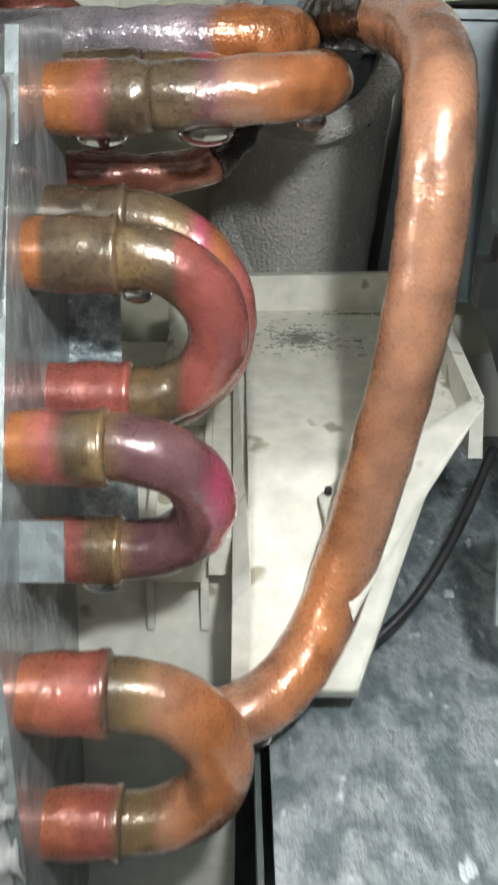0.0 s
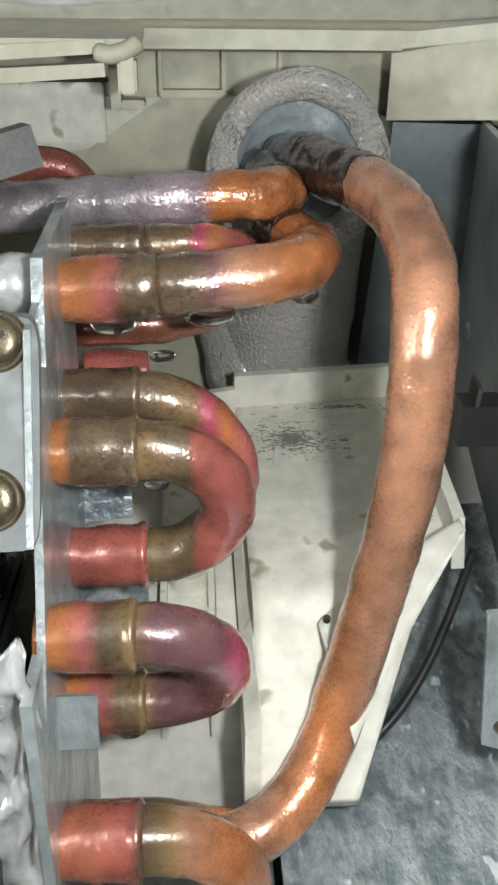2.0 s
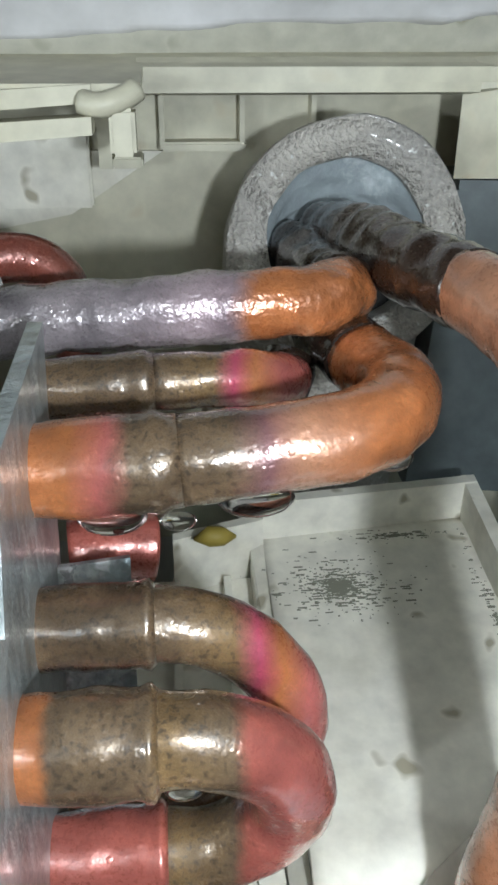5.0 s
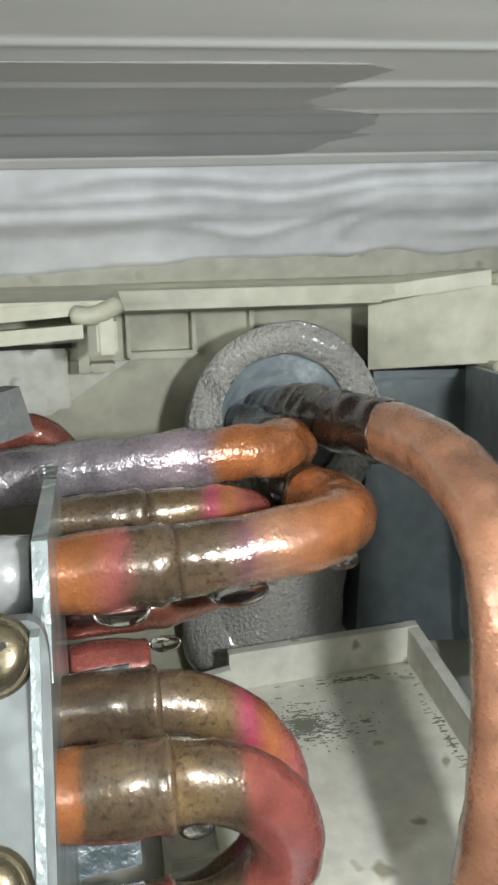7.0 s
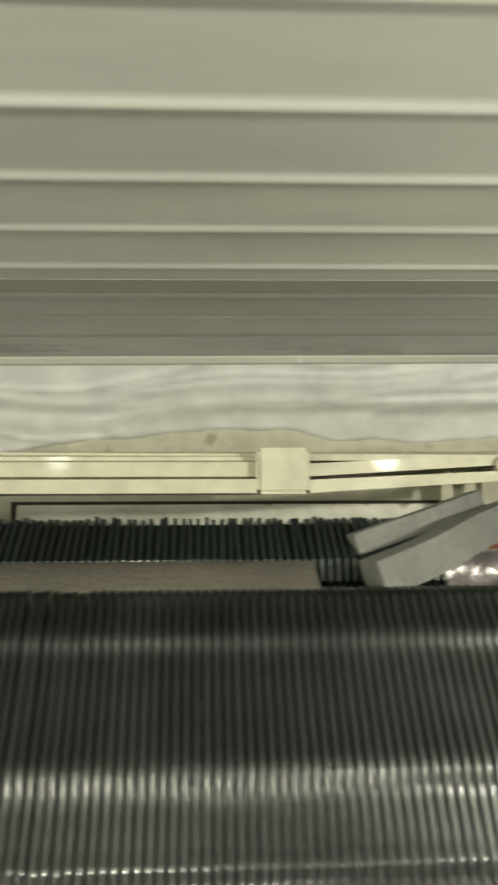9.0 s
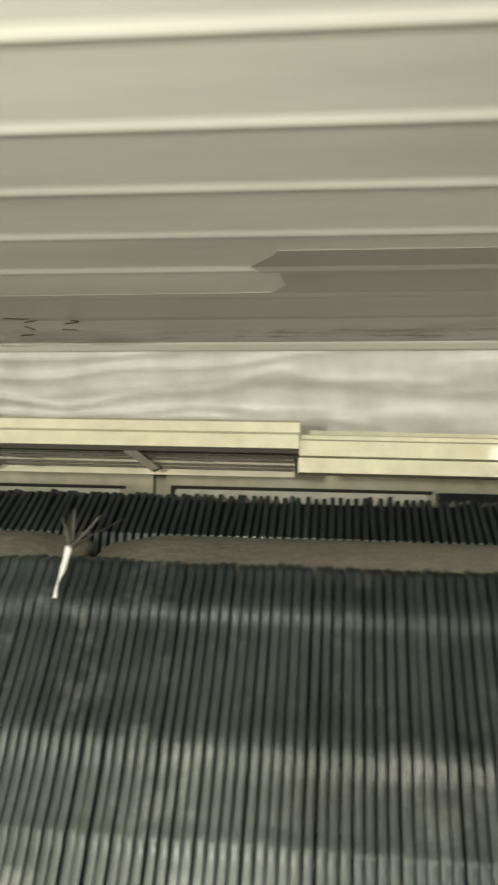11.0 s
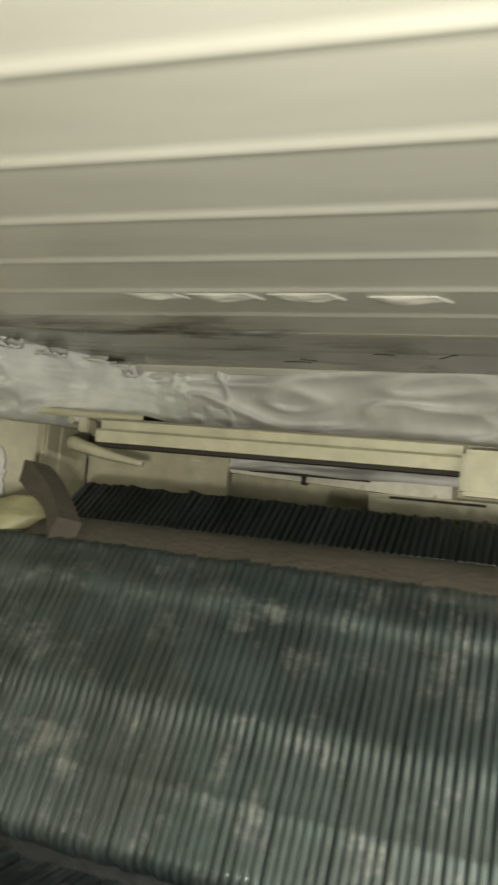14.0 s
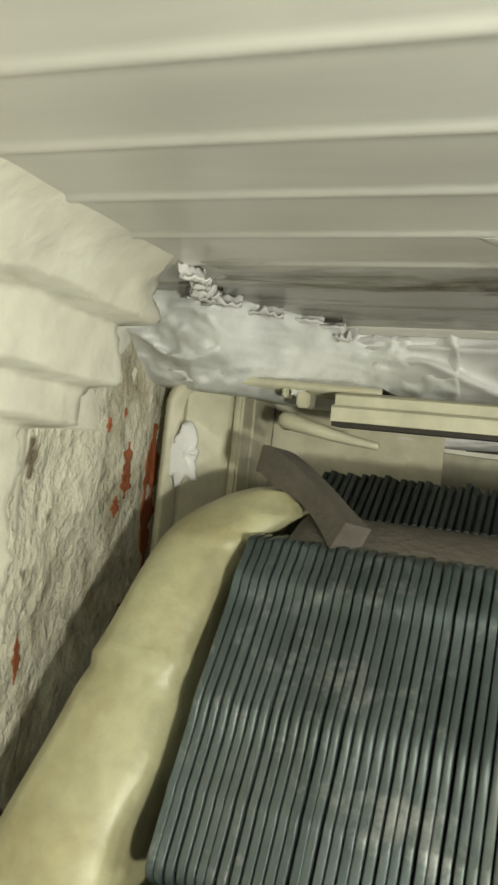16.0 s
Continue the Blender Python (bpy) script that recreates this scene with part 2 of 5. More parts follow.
def fin_material(name, dry, grimy, splash):
    """Thin coated aluminium fins: dry and silvery at one end of the coil, wet and grimy towards the pipes."""
    m = material(name, (0.2, 0.24, 0.23), 0.45, 0.60, 0.55)
    bsdf(m).inputs["Coat Roughness"].default_value = 0.13
    oi = nd(m, "ShaderNodeObjectInfo")
    ge = nd(m, "ShaderNodeNewGeometry")
    tones = ((0.205, 0.290, 0.300), (0.25, 0.335, 0.345), (0.30, 0.385, 0.395))
    both = nd(m, "ShaderNodeMath")
    both.operation = "ADD"
    lk(m, oi, "Random", both, 0)
    lk(m, ge, "Random Per Island", both, 1)
    wrap = nd(m, "ShaderNodeMath")
    wrap.operation = "FRACT"
    lk(m, both, "Value", wrap, 0)
    r0 = ramp(m, [(p, c) for p, c in zip((0.0, 0.5, 1.0), tones)])
    lk(m, wrap, "Value", r0, "Fac")
    n1 = nd(m, "ShaderNodeTexNoise", Scale=70.0, Detail=5.0, Roughness=0.65)
    lk(m, ge, "Position", n1, "Vector")
    r1 = ramp(m, [(0.40, (0.74, 0.75, 0.74)), (0.64, (1.22, 1.24, 1.25))])
    lk(m, n1, "Fac", r1, "Fac")
    a = blend(m, 1.0, (r0, "Color"), (r1, "Color"), "MULTIPLY")
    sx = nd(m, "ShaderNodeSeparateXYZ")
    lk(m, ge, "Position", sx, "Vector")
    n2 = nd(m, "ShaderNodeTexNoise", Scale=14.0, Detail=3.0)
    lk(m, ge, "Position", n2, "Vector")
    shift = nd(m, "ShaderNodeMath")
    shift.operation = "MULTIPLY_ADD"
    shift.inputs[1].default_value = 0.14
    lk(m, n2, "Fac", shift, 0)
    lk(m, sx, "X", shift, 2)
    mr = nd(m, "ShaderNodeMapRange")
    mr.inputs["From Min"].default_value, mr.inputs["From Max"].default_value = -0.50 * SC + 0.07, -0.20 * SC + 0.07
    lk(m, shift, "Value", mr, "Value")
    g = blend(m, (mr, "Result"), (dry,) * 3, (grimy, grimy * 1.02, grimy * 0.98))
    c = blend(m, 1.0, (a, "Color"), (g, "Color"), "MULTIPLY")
    # brown film in broad patches, and dried white splashes where the fins are dry
    n4 = nd(m, "ShaderNodeTexNoise", Scale=26.0, Detail=4.0, Roughness=0.6)
    lk(m, ge, "Position", n4, "Vector")
    r4 = ramp(m, [(0.50, (1.0, 1.0, 1.0)), (0.72, (1.04, 0.94, 0.85))])
    lk(m, n4, "Fac", r4, "Fac")
    c = blend(m, 1.0, (c, "Color"), (r4, "Color"), "MULTIPLY")
    n5 = nd(m, "ShaderNodeTexNoise", Scale=150.0, Detail=6.0, Roughness=0.7)
    lk(m, ge, "Position", n5, "Vector")
    r5 = ramp(m, [(0.54, (0, 0, 0)), (0.74, (0.8, 0.8, 0.8))])
    lk(m, n5, "Fac", r5, "Fac")
    dryness = nd(m, "ShaderNodeMath")
    dryness.operation = "SUBTRACT"
    dryness.inputs[0].default_value = 1.0
    lk(m, mr, "Result", dryness, 1)
    some = nd(m, "ShaderNodeMath")
    some.operation = "MULTIPLY"
    lk(m, r5, "Color", some, 0)
    lk(m, dryness, "Value", some, 1)
    c = blend(m, (some, "Value"), (c, "Color"), (splash, splash * 1.03, splash * 1.02))
    lk(m, c, "Color", bsdf(m), "Base Color")
    rr = nd(m, "ShaderNodeMapRange")
    rr.inputs["To Min"].default_value, rr.inputs["To Max"].default_value = 0.36, 0.60
    lk(m, n1, "Fac", rr, "Value")
    lk(m, rr, "Result", bsdf(m), "Roughness")
    return m


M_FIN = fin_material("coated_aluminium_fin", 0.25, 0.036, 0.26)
# Rear fins and core: darker than the front fins at the dry end
M_FIN_DARK = fin_material("dark_aluminium_fin", 0.10, 0.10, 0.07)


# ---- mesh helpers (plan units in, metres out) ----
def set_back(v):
    """The casing lip leans back towards its right end."""
    f = max(0.0, min(1.1, (v.x + 0.35) / 0.32))
    k = 1 + 0.16 * f
    return Vector((-0.095 + (v.x + 0.095) * k if v.x > -0.34 else v.x, -0.025 + (v.y + 0.025) * k, 0.025 + (v.z - 0.025) * k))


def part(name, bm, mat, parent=None, label="", smooth=False, bevel=0.0, warp=None):
    if warp:
        for v in bm.verts:
            v.co = warp(v.co)
    if bevel:
        bmesh.ops.bevel(bm, geom=[e for e in bm.edges if len(e.link_faces) == 2 and e.calc_face_angle(0) > 0.5], offset=bevel, segments=2, affect="EDGES", clamp_overlap=True)
    bmesh.ops.recalc_face_normals(bm, faces=bm.faces)
    bmesh.ops.scale(bm, vec=(SC, SC, SC), verts=bm.verts)
    me = bpy.data.meshes.new(name)
    bm.to_mesh(me)
    bm.free()
    me.materials.append(mat)
    if smooth:
        me.shade_smooth()
    ob = new(name, me)
    ob.parent = parent
    if label:
        ob["label"] = label
    return ob


def thing(name, label, category, at=(0, 0, 0), group="", kind=""):
    e = new(name)
    e.empty_display_size = 0.01
    return tagged(e, label, category, group, kind)


def box(lo, hi, bm=None):
    bm = bm or bmesh.new()
    r = bmesh.ops.create_cube(bm, size=1)["verts"]
    for v in r:
        v.co = Vector([(a + b) / 2 + c * (b - a) for a, b, c in zip(lo, hi, v.co)])
    return bm


def prism(profile, x0, x1, bm=None):
    """A profile of (y, z) points, swept along x."""
    bm = bm or bmesh.new()
    a = [bm.verts.new((x0, y, z)) for y, z in profile]
    b = [bm.verts.new((x1, y, z)) for y, z in profile]
    bm.faces.new(a)
    bm.faces.new(b[::-1])
    n = len(profile)
    for i in range(n):
        bm.faces.new((a[i], b[i], b[(i + 1) % n], a[(i + 1) % n]))
    return bm


def hexa(corners, bm=None):
    """Eight corners: four of one face, then the four opposite."""
    bm = bm or bmesh.new()
    v = [bm.verts.new(c) for c in corners]
    for f in ((0, 1, 2, 3), (7, 6, 5, 4), (0, 4, 5, 1), (1, 5, 6, 2), (2, 6, 7, 3), (3, 7, 4, 0)):
        bm.faces.new([v[i] for i in f])
    return bm


def slab(a, b, c, d, t):
    """A plate with the corners a, b, c, d and the thickness t away from its front."""
    a, b, c, d = map(Vector, (a, b, c, d))
    n = (b - a).cross(d - a).normalized() * t
    return hexa([a, b, c, d, a + n, b + n, c + n, d + n])


def sheet(fn, nu, nv, back):
    """A relief fn(u, v) -> point, closed behind at the offset back."""
    bm = bmesh.new()
    g = [[bm.verts.new(fn(i / nu, j / nv)) for j in range(nv + 1)] for i in range(nu + 1)]
    for i in range(nu):
        for j in range(nv):
            bm.faces.new((g[i][j], g[i + 1][j], g[i + 1][j + 1], g[i][j + 1]))
    r = bmesh.ops.extrude_face_region(bm, geom=bm.faces[:])
    bmesh.ops.translate(bm, vec=back, verts=[e for e in r["geom"] if isinstance(e, bmesh.types.BMVert)])
    return bm


def curve_points(ctrl, per=8):
    """Catmull-Rom through the control points."""
    c = [Vector(p) for p in ctrl]
    c = [c[0] * 2 - c[1]] + c + [c[-1] * 2 - c[-2]]
    out = []
    for i in range(1, len(c) - 2):
        p0, p1, p2, p3 = c[i - 1:i + 3]
        for k in range(per):
            t = k / per
            out.append(0.5 * ((2 * p1) + (p2 - p0) * t + (2 * p0 - 5 * p1 + 4 * p2 - p3) * t * t + (3 * p1 - p0 - 3 * p2 + p3) * t ** 3))
    return out + [c[-2]]


def tube(pts, radius, segs=20, lumps=0.0, seed=0.0, caps=True, freq=220.0):
    """A swept round tube; radius is a number or a function of the share of its length."""
    bm = bmesh.new()
    pts = [Vector(p) for p in pts]
    total = sum((b - a).length for a, b in zip(pts, pts[1:]))
    t = (pts[1] - pts[0]).normalized()
    side = t.orthogonal().normalized()
    rings, run = [], 0.0
    for i, p in enumerate(pts):
        if i:
            run += (p - pts[i - 1]).length
        d = (pts[min(i + 1, len(pts) - 1)] - pts[max(i - 1, 0)]).normalized()
        side = (side - d * side.dot(d)).normalized()
        up = d.cross(side)
        r = radius(run / total) if callable(radius) else radius
        ring = []
        for k in range(segs):
            a = 2 * math.pi * k / segs
            n = side * math.cos(a) + up * math.sin(a)
            q = p + n * r
            if lumps:
                q += n * lumps * noise.noise(q * freq + Vector((seed, seed, seed)))
            ring.append(bm.verts.new(q))
        rings.append(ring)
    for a, b in zip(rings, rings[1:]):
        for k in range(segs):
            bm.faces.new((a[k], a[(k + 1) % segs], b[(k + 1) % segs], b[k]))
    if caps:
        bm.faces.new(rings[0][::-1])
        bm.faces.new(rings[-1])
    return bm


def ring_band(centre, axis, r0, r1, length, segs=24):
    """A short collar round an axis."""
    c, ax = Vector(centre), Vector(axis).normalized()
    return tube([c - ax * length / 2, c - ax * length / 6, c + ax * length / 6, c + ax * length / 2], lambda s: r0 + (r1 - r0) * (1 - abs(2 * s - 1)), segs)


# ---- ceiling and walls ----
TY, TZ = 0.0138, 0.0133    # the ceiling runs slightly askew to the unit
PITCH, Y0, ZC = 0.022, 0.245, 0.072
X0, X1 = -1.05, 0.42


def ceiling_profile(y_far=0.239, y_near=-0.75, drop=0.0):
    """Flat boards seen from below with a soft raised bead at each joint, fainter towards the wall."""
    pts = [(y_far, -drop), (y_far - 0.006, -drop), (0.2120, -drop)]
    k = 2
    while Y0 - k * PITCH > y_near:
        y = Y0 - k * PITCH
        h = {2: 0.6, 3: 0.8}.get(k, 1.0)
        for d, z in ((0.0034, 0.0), (0.0021, -0.00008), (0.0014, -0.00027), (0.0007, -0.00049), (0.0, -0.00058), (-0.0007, -0.00049), (-0.0014, -0.00027), (-0.0021, -0.00008), (-0.0034, 0.0), (-0.0095, 0.00004), (-0.0125, 0.00004)):
            pts.append((y + d, z * h - drop))
        k += 1
    return pts


def ceiling_mesh(xa, xb, pts, steps=40):
    bm = bmesh.new()
    rows = []
    for i in range(steps + 1):
        x = xa + (xb - xa) * i / steps
        rows.append([bm.verts.new((x, y + TY * x, ZC + TZ * x + z + 0.0002 * noise.noise(Vector((x * 9, y * 20, 0))))) for y, z in pts])
    for a, b in zip(rows, rows[1:]):
        for j in range(len(pts) - 1):
            bm.faces.new((a[j], b[j], b[j + 1], a[j + 1]))
    r = bmesh.ops.extrude_face_region(bm, geom=bm.faces[:])
    bmesh.ops.translate(bm, vec=(0, 0, 0.01), verts=[e for e in r["geom"] if isinstance(e, bmesh.types.BMVert)])
    return bm


prof = ceiling_profile()
tagged(part("ceiling", ceiling_mesh(X0, X1, prof), M_CEIL, smooth=True), "ribbed cream plastic ceiling boards with raised beads at the joints", "ceiling", kind="structure")
edge_pts = [(0.2385, 0.004), (0.2375, -0.0012), (0.2362, -0.0020), (0.2350, -0.0018), (0.2340, -0.0006), (0.2320, -0.0003)]
tagged(part("ceiling_edge_bead", ceiling_mesh(X0, X1, edge_pts), M_CEIL, smooth=True), "rounded cream edge bead of the ceiling against the wall", "ceiling trim", kind="structure")


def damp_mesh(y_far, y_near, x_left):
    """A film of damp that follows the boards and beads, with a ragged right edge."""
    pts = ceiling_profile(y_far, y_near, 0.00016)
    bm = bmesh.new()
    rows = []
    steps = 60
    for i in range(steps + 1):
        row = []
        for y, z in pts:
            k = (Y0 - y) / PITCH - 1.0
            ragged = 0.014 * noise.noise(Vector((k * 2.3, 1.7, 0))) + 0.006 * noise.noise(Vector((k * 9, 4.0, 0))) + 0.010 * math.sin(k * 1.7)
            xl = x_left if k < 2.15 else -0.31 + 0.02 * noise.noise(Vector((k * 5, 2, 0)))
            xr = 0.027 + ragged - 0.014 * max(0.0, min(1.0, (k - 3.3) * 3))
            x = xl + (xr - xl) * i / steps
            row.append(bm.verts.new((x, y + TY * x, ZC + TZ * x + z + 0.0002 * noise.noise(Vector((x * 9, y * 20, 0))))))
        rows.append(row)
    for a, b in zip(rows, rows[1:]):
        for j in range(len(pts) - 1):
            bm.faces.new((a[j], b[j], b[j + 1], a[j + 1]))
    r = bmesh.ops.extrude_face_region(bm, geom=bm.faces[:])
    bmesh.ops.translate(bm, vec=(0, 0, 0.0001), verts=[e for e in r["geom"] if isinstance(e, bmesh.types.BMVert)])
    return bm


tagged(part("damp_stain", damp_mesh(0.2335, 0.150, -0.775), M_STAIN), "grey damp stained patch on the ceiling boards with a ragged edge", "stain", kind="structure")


def plaster(u, v):
    x = X0 + u * (X1 - X0)
    y = 0.2365 + 0.024 * v + TY * x
    z = 0.0735 - 0.0345 * v + TZ * x
    rough = max(0.12, min(1.0, (-0.30 - x) / 0.22))     # the smear is rougher towards the left end
    a = noise.noise(Vector((x * 9, v * 1.6, 3.1)))
    w = x * 10 + 4 * v + 1.5 * noise.noise(Vector((x * 22, v * 3, 8)))
    ridge = (1 - abs(noise.noise(Vector((w, v * 3.2, 5.0))))) ** 6
    b = noise.noise(Vector((x * 38, v * 4.0, 9.0)))
    lap = 0.0020 * min(1.0, max(0.0, (v - 0.40 - 0.22 * noise.noise(Vector((x * 11, 0, 2)))) * 14))
    ends = 0.74 + 0.16 * noise.noise(Vector((x * 13, 4, 2))) + 0.05 * noise.noise(Vector((x * 60, 1, 2))) + max(0.0, (-0.16 - x) * 4)
    lap += 0.0080 * min(1.0, max(0.0, (v - ends) * 30))   # ragged lower edge over the bare wall
    return Vector((x, y - (0.0010 + 0.0022 * rough) * a - 0.0040 * ridge * rough - 0.0016 * b * rough - 0.0014 * ridge + lap, z + 0.0012 * b * rough))


tagged(part("plaster_band", sheet(plaster, 620, 40, (0, 0.03, 0)), M_PLASTER, smooth=True), "lumpy white filler smeared between the ceiling and the unit", "plaster", kind="structure")


def bare_strip(u, v):
    x = -0.30 + u * 0.72
    t = 0.50 + 0.50 * v
    return Vector((x, 0.2365 + 0.024 * t + TY * x + 0.0034 + 0.0006 * noise.noise(Vector((x * 30, v * 3, 1))), 0.0735 - 0.0345 * t + TZ * x))


tagged(part("bare_wall_strip", sheet(bare_strip, 160, 8, (0, 0.012, 0)), M_BEIGE, smooth=True), "bare beige wall showing under the ragged filler", "wall", kind="structure")
tagged(part("wall_rear", box((X0, 0.325, -3.4), (X1, 0.36, 0.11)), M_ROOM), "plain painted wall behind the unit", "wall", kind="structure")


def old_wall(u, v):
    y = -0.3 + u * 0.66
    z = -0.35 + v * 0.43
    p = Vector((0, y * 40, z * 18))
    a = noise.noise(p) * 0.0025 + noise.noise(p * 3.1) * 0.0014 + noise.noise(p * 9) * 0.0006
    return Vector((-0.7695 + a + 0.006 * max(0, (y - 0.15) * 6), y, z))


tagged(part("wall_left", sheet(old_wall, 160, 110, (-0.03, 0, 0)), M_WALL, smooth=True), "rough old limewashed wall with cracked flaking paint", "wall", kind="structure")


def brick_patch(y, z, sy, sz, seed):
    def fn(u, v):
        a = (u - 0.5) * 2
        w = max(0.1, math.sin(math.pi * min(1, max(0, v))) + 0.9 * noise.noise(Vector((seed, v * 7, 0))) + 0.4 * noise.noise(Vector((seed, v * 25, 3))))
        yy, zz = y + a * sy * w, z + (v - 0.5) * 2 * sz
        p = Vector((0, yy * 40, zz * 18))
        d = noise.noise(p) * 0.0025 + noise.noise(p * 3.1) * 0.0014 + noise.noise(p * 9) * 0.0006
        return Vector((-0.7692 + d + 0.006 * max(0, (yy - 0.15) * 6), yy, zz))
    return sheet(fn, 8, 40, (-0.002, 0, 0))


for i, (y, z, sy, sz) in enumerate(((0.189, 0.014, 0.0022, 0.008), (0.185, 0.004, 0.0014, 0.003), (0.178, 0.026, 0.001, 0.002), (0.150, -0.031, 0.0012, 0.006), (0.139, -0.055, 0.001, 0.004), (0.204, 0.006, 0.004, 0.022), (0.186, 0.030, 0.0008, 0.0015), (0.20, -0.04, 0.01, 0.02))):
    tagged(part("brick_patch", brick_patch(y, z, sy, sz, i * 3.3), M_BRICK, smooth=True), "bare orange red brick showing through flaked wall paint", "brick patch", group="flaked patches", kind="structure")


def cornice(u, v):
    """Painted plaster mouldings that step out from the left wall under the ceiling, with broken ends."""
    y = -0.3 + v * 0.520
    z = 0.084 - u * 0.110
    p = Vector((z * 25, y * 22, 4.0))
    chip = 0.006 * noise.noise(Vector((z * 90, 1, 1))) + 0.003 * noise.noise(Vector((z * 260, 2, 1)))
    wave = 0.0022 * noise.noise(Vector((y * 24, 3, 3)))
    out = 0.0
    for low, far, deep in ((0.0495, 0.160, 0.0225), (0.0345, 0.1565, 0.0160), (0.0250, 0.1520, 0.0105), (-0.03, 0.1380, 0.0045)):
        a = max(0.0, min(1.0, (z - low - wave) / 0.0016 + 0.5))
        b = max(0.0, min(1.0, (far + chip - y) / 0.0040 + 0.5))
        out = max(out, deep * a * b)
    out += 0.020 * math.exp(-max(0.0, 0.066 - z) / 0.007) * max(0.0, min(1.0, (0.158 + chip - y) / 0.014))
    if z < 0.0235 and y > 0.146:
        out = -0.004
    return Vector((-0.7685 + out + 0.0014 * noise.noise(p) + 0.0007 * noise.noise(p * 4), y, z))


tagged(part("cornice", sheet(cornice, 110, 260, (-0.02, 0, 0)), M_SMOOTH, smooth=True), "chipped cream plaster cornice stepping down the side wall", "cornice", kind="structure")


def filler_corner(u, v):
    """Thick smear dragged over the joint of ceiling, cornice and casing."""
    x = -0.786 + u * 0.100
    z = 0.0655 - v * 0.027
    back = max(0.0, min(1.0, (x + 0.746) / 0.036))
    p = Vector((x * 45, z * 70, 7))
    w = x * 40 - z * 55 + 1.4 * noise.noise(p)
    fold = (1 - abs(noise.noise(Vector((w, z * 20, 2))))) ** 5
    y = 0.1780 + 0.052 * back * back * (3 - 2 * back) + 0.024 * v * v - 0.0050 * fold + 0.0060 * noise.noise(p) + 0.0026 * noise.noise(p * 3.3) + 0.0012 * noise.noise(p * 8)
    return Vector((x, y, z + 0.0012 * noise.noise(p + Vector((5, 5, 5)))))


tagged(part("filler_lump", sheet(filler_corner, 90, 40, (0, 0.03, 0)), M_FILLER, smooth=True), "thick smeared lump of grey white filler in the corner", "plaster", kind="structure")


def flake(x, y, z, length, wide, turn, lift, seed):
    """A torn, curled scrap of dry filler hanging from the ceiling joint."""
    ca, sa = math.cos(turn), math.sin(turn)

    def fn(u, v):
        a, b = (u - 0.5) * 2, v
        torn = 1 + 0.5 * noise.noise(Vector((u * 5 + seed, 0, 1)))
        px, py = a * length, -b * wide * torn * (1 - 0.5 * a * a)
        curl = lift * math.sin(2.2 * b * torn) + 0.25 * lift * noise.noise(Vector((u * 6, v * 4, seed)))
        return Vector((x + px * ca - py * sa, y + px * sa + py * ca, z - curl))
    tagged(part("plaster_flake", sheet(fn, 16, 8, (0, 0.0003, 0.0006)), M_PLASTER, smooth=True), "curled white plaster flake at the ceiling corner", "plaster flake", group="plaster flakes")


for i, (x, y, length, wide, turn, lift) in enumerate(((-0.7335, 0.1480, 0.0040, 0.0050, 1.2, 0.0036), (-0.7380, 0.1640, 0.0036, 0.0050, 0.9, 0.0040), (-0.7390, 0.1790, 0.0050, 0.0055, 0.3, 0.0032), (-0.7330, 0.1930, 0.0052, 0.0050, 0.5, 0.0028), (-0.7260, 0.2070, 0.0056, 0.0030, 0.1, 0.0018), (-0.7165, 0.2240, 0.0028, 0.0075, -0.4, 0.0045), (-0.7120, 0.2330, 0.0036, 0.0050, 0.4, 0.0036), (-0.7215, 0.2170, 0.0050, 0.0028, -0.1, 0.0018), (-0.7360, 0.1560, 0.0026, 0.0040, 1.3, 0.0034), (-0.7430, 0.1720, 0.0030, 0.0044, 0.7, 0.0030))):
    flake(x, y, ZC + TZ * x - 0.0006, length, wide, turn, lift, i * 3.1)
for x, y, l, w in ((-0.7230, 0.2110, 0.0070, 0.0011), (-0.7340, 0.1990, 0.0034, 0.0006), (-0.7130, 0.2260, 0.0030, 0.0008), (-0.7380, 0.1700, 0.0030, 0.0006), (-0.7440, 0.1850, 0.0020, 0.0005)):
    def crack(u, v, x=x, y=y, l=l, w=w):
        c = x + (u - 0.5) * 2 * l
        return Vector((c, y + (v - 0.5) * 2 * w * math.sin(math.pi * min(0.99, max(0.01, u))) + 0.0009 * noise.noise(Vector((u * 6, x * 90, 1))), ZC + TZ * c - 0.0012))
    tagged(part("crack", sheet(crack, 14, 2, (0, 0, 0.0008)), M_DIRT), "dark open crack between filler and ceiling", "crack", group="ceiling cracks", kind="structure")

# the rest of the room, far below and behind
tagged(part("floor", box((-3.2, -4.2, -3.45), (2.6, 0.36, -3.4)), M_ROOM), "plain floor far below the unit", "floor", kind="structure")
tagged(part("wall_front", box((-3.2, -4.25, -3.4), (2.6, -4.2, 0.2)), M_ROOM), "plain far wall of the room", "wall", kind="structure")
tagged(part("wall_right", box((2.6, -4.2, -3.4), (2.65, 0.36, 0.2)), M_ROOM), "plain side wall of the room", "wall", kind="structure")

# ---- the unit's casing ----
case = thing("unit_casing", "aged cream plastic back casing of a wall air conditioner", "casing")
XL, XR = -0.745, 0.10
# rear panel with its recessed windows
part("rear_panel", slab((XL, 0.292, -0.10), (XR, 0.292, -0.10), (XR, 0.285, 0.046), (XL, 0.285, 0.046), 0.006), M_CREAM, case)
part("top_panel", slab((-0.7100, 0.200, 0.0392), (-0.019, 0.226, 0.0368), (-0.019, 0.300, 0.0440), (-0.7100, 0.300, 0.0440), 0.002), M_CREAM, case)
part("top_panel", prism([(0.245, 0.0375), (0.30, 0.0440), (0.30, 0.0470), (0.245, 0.0405)], -0.024, XR), M_CREAM, case)
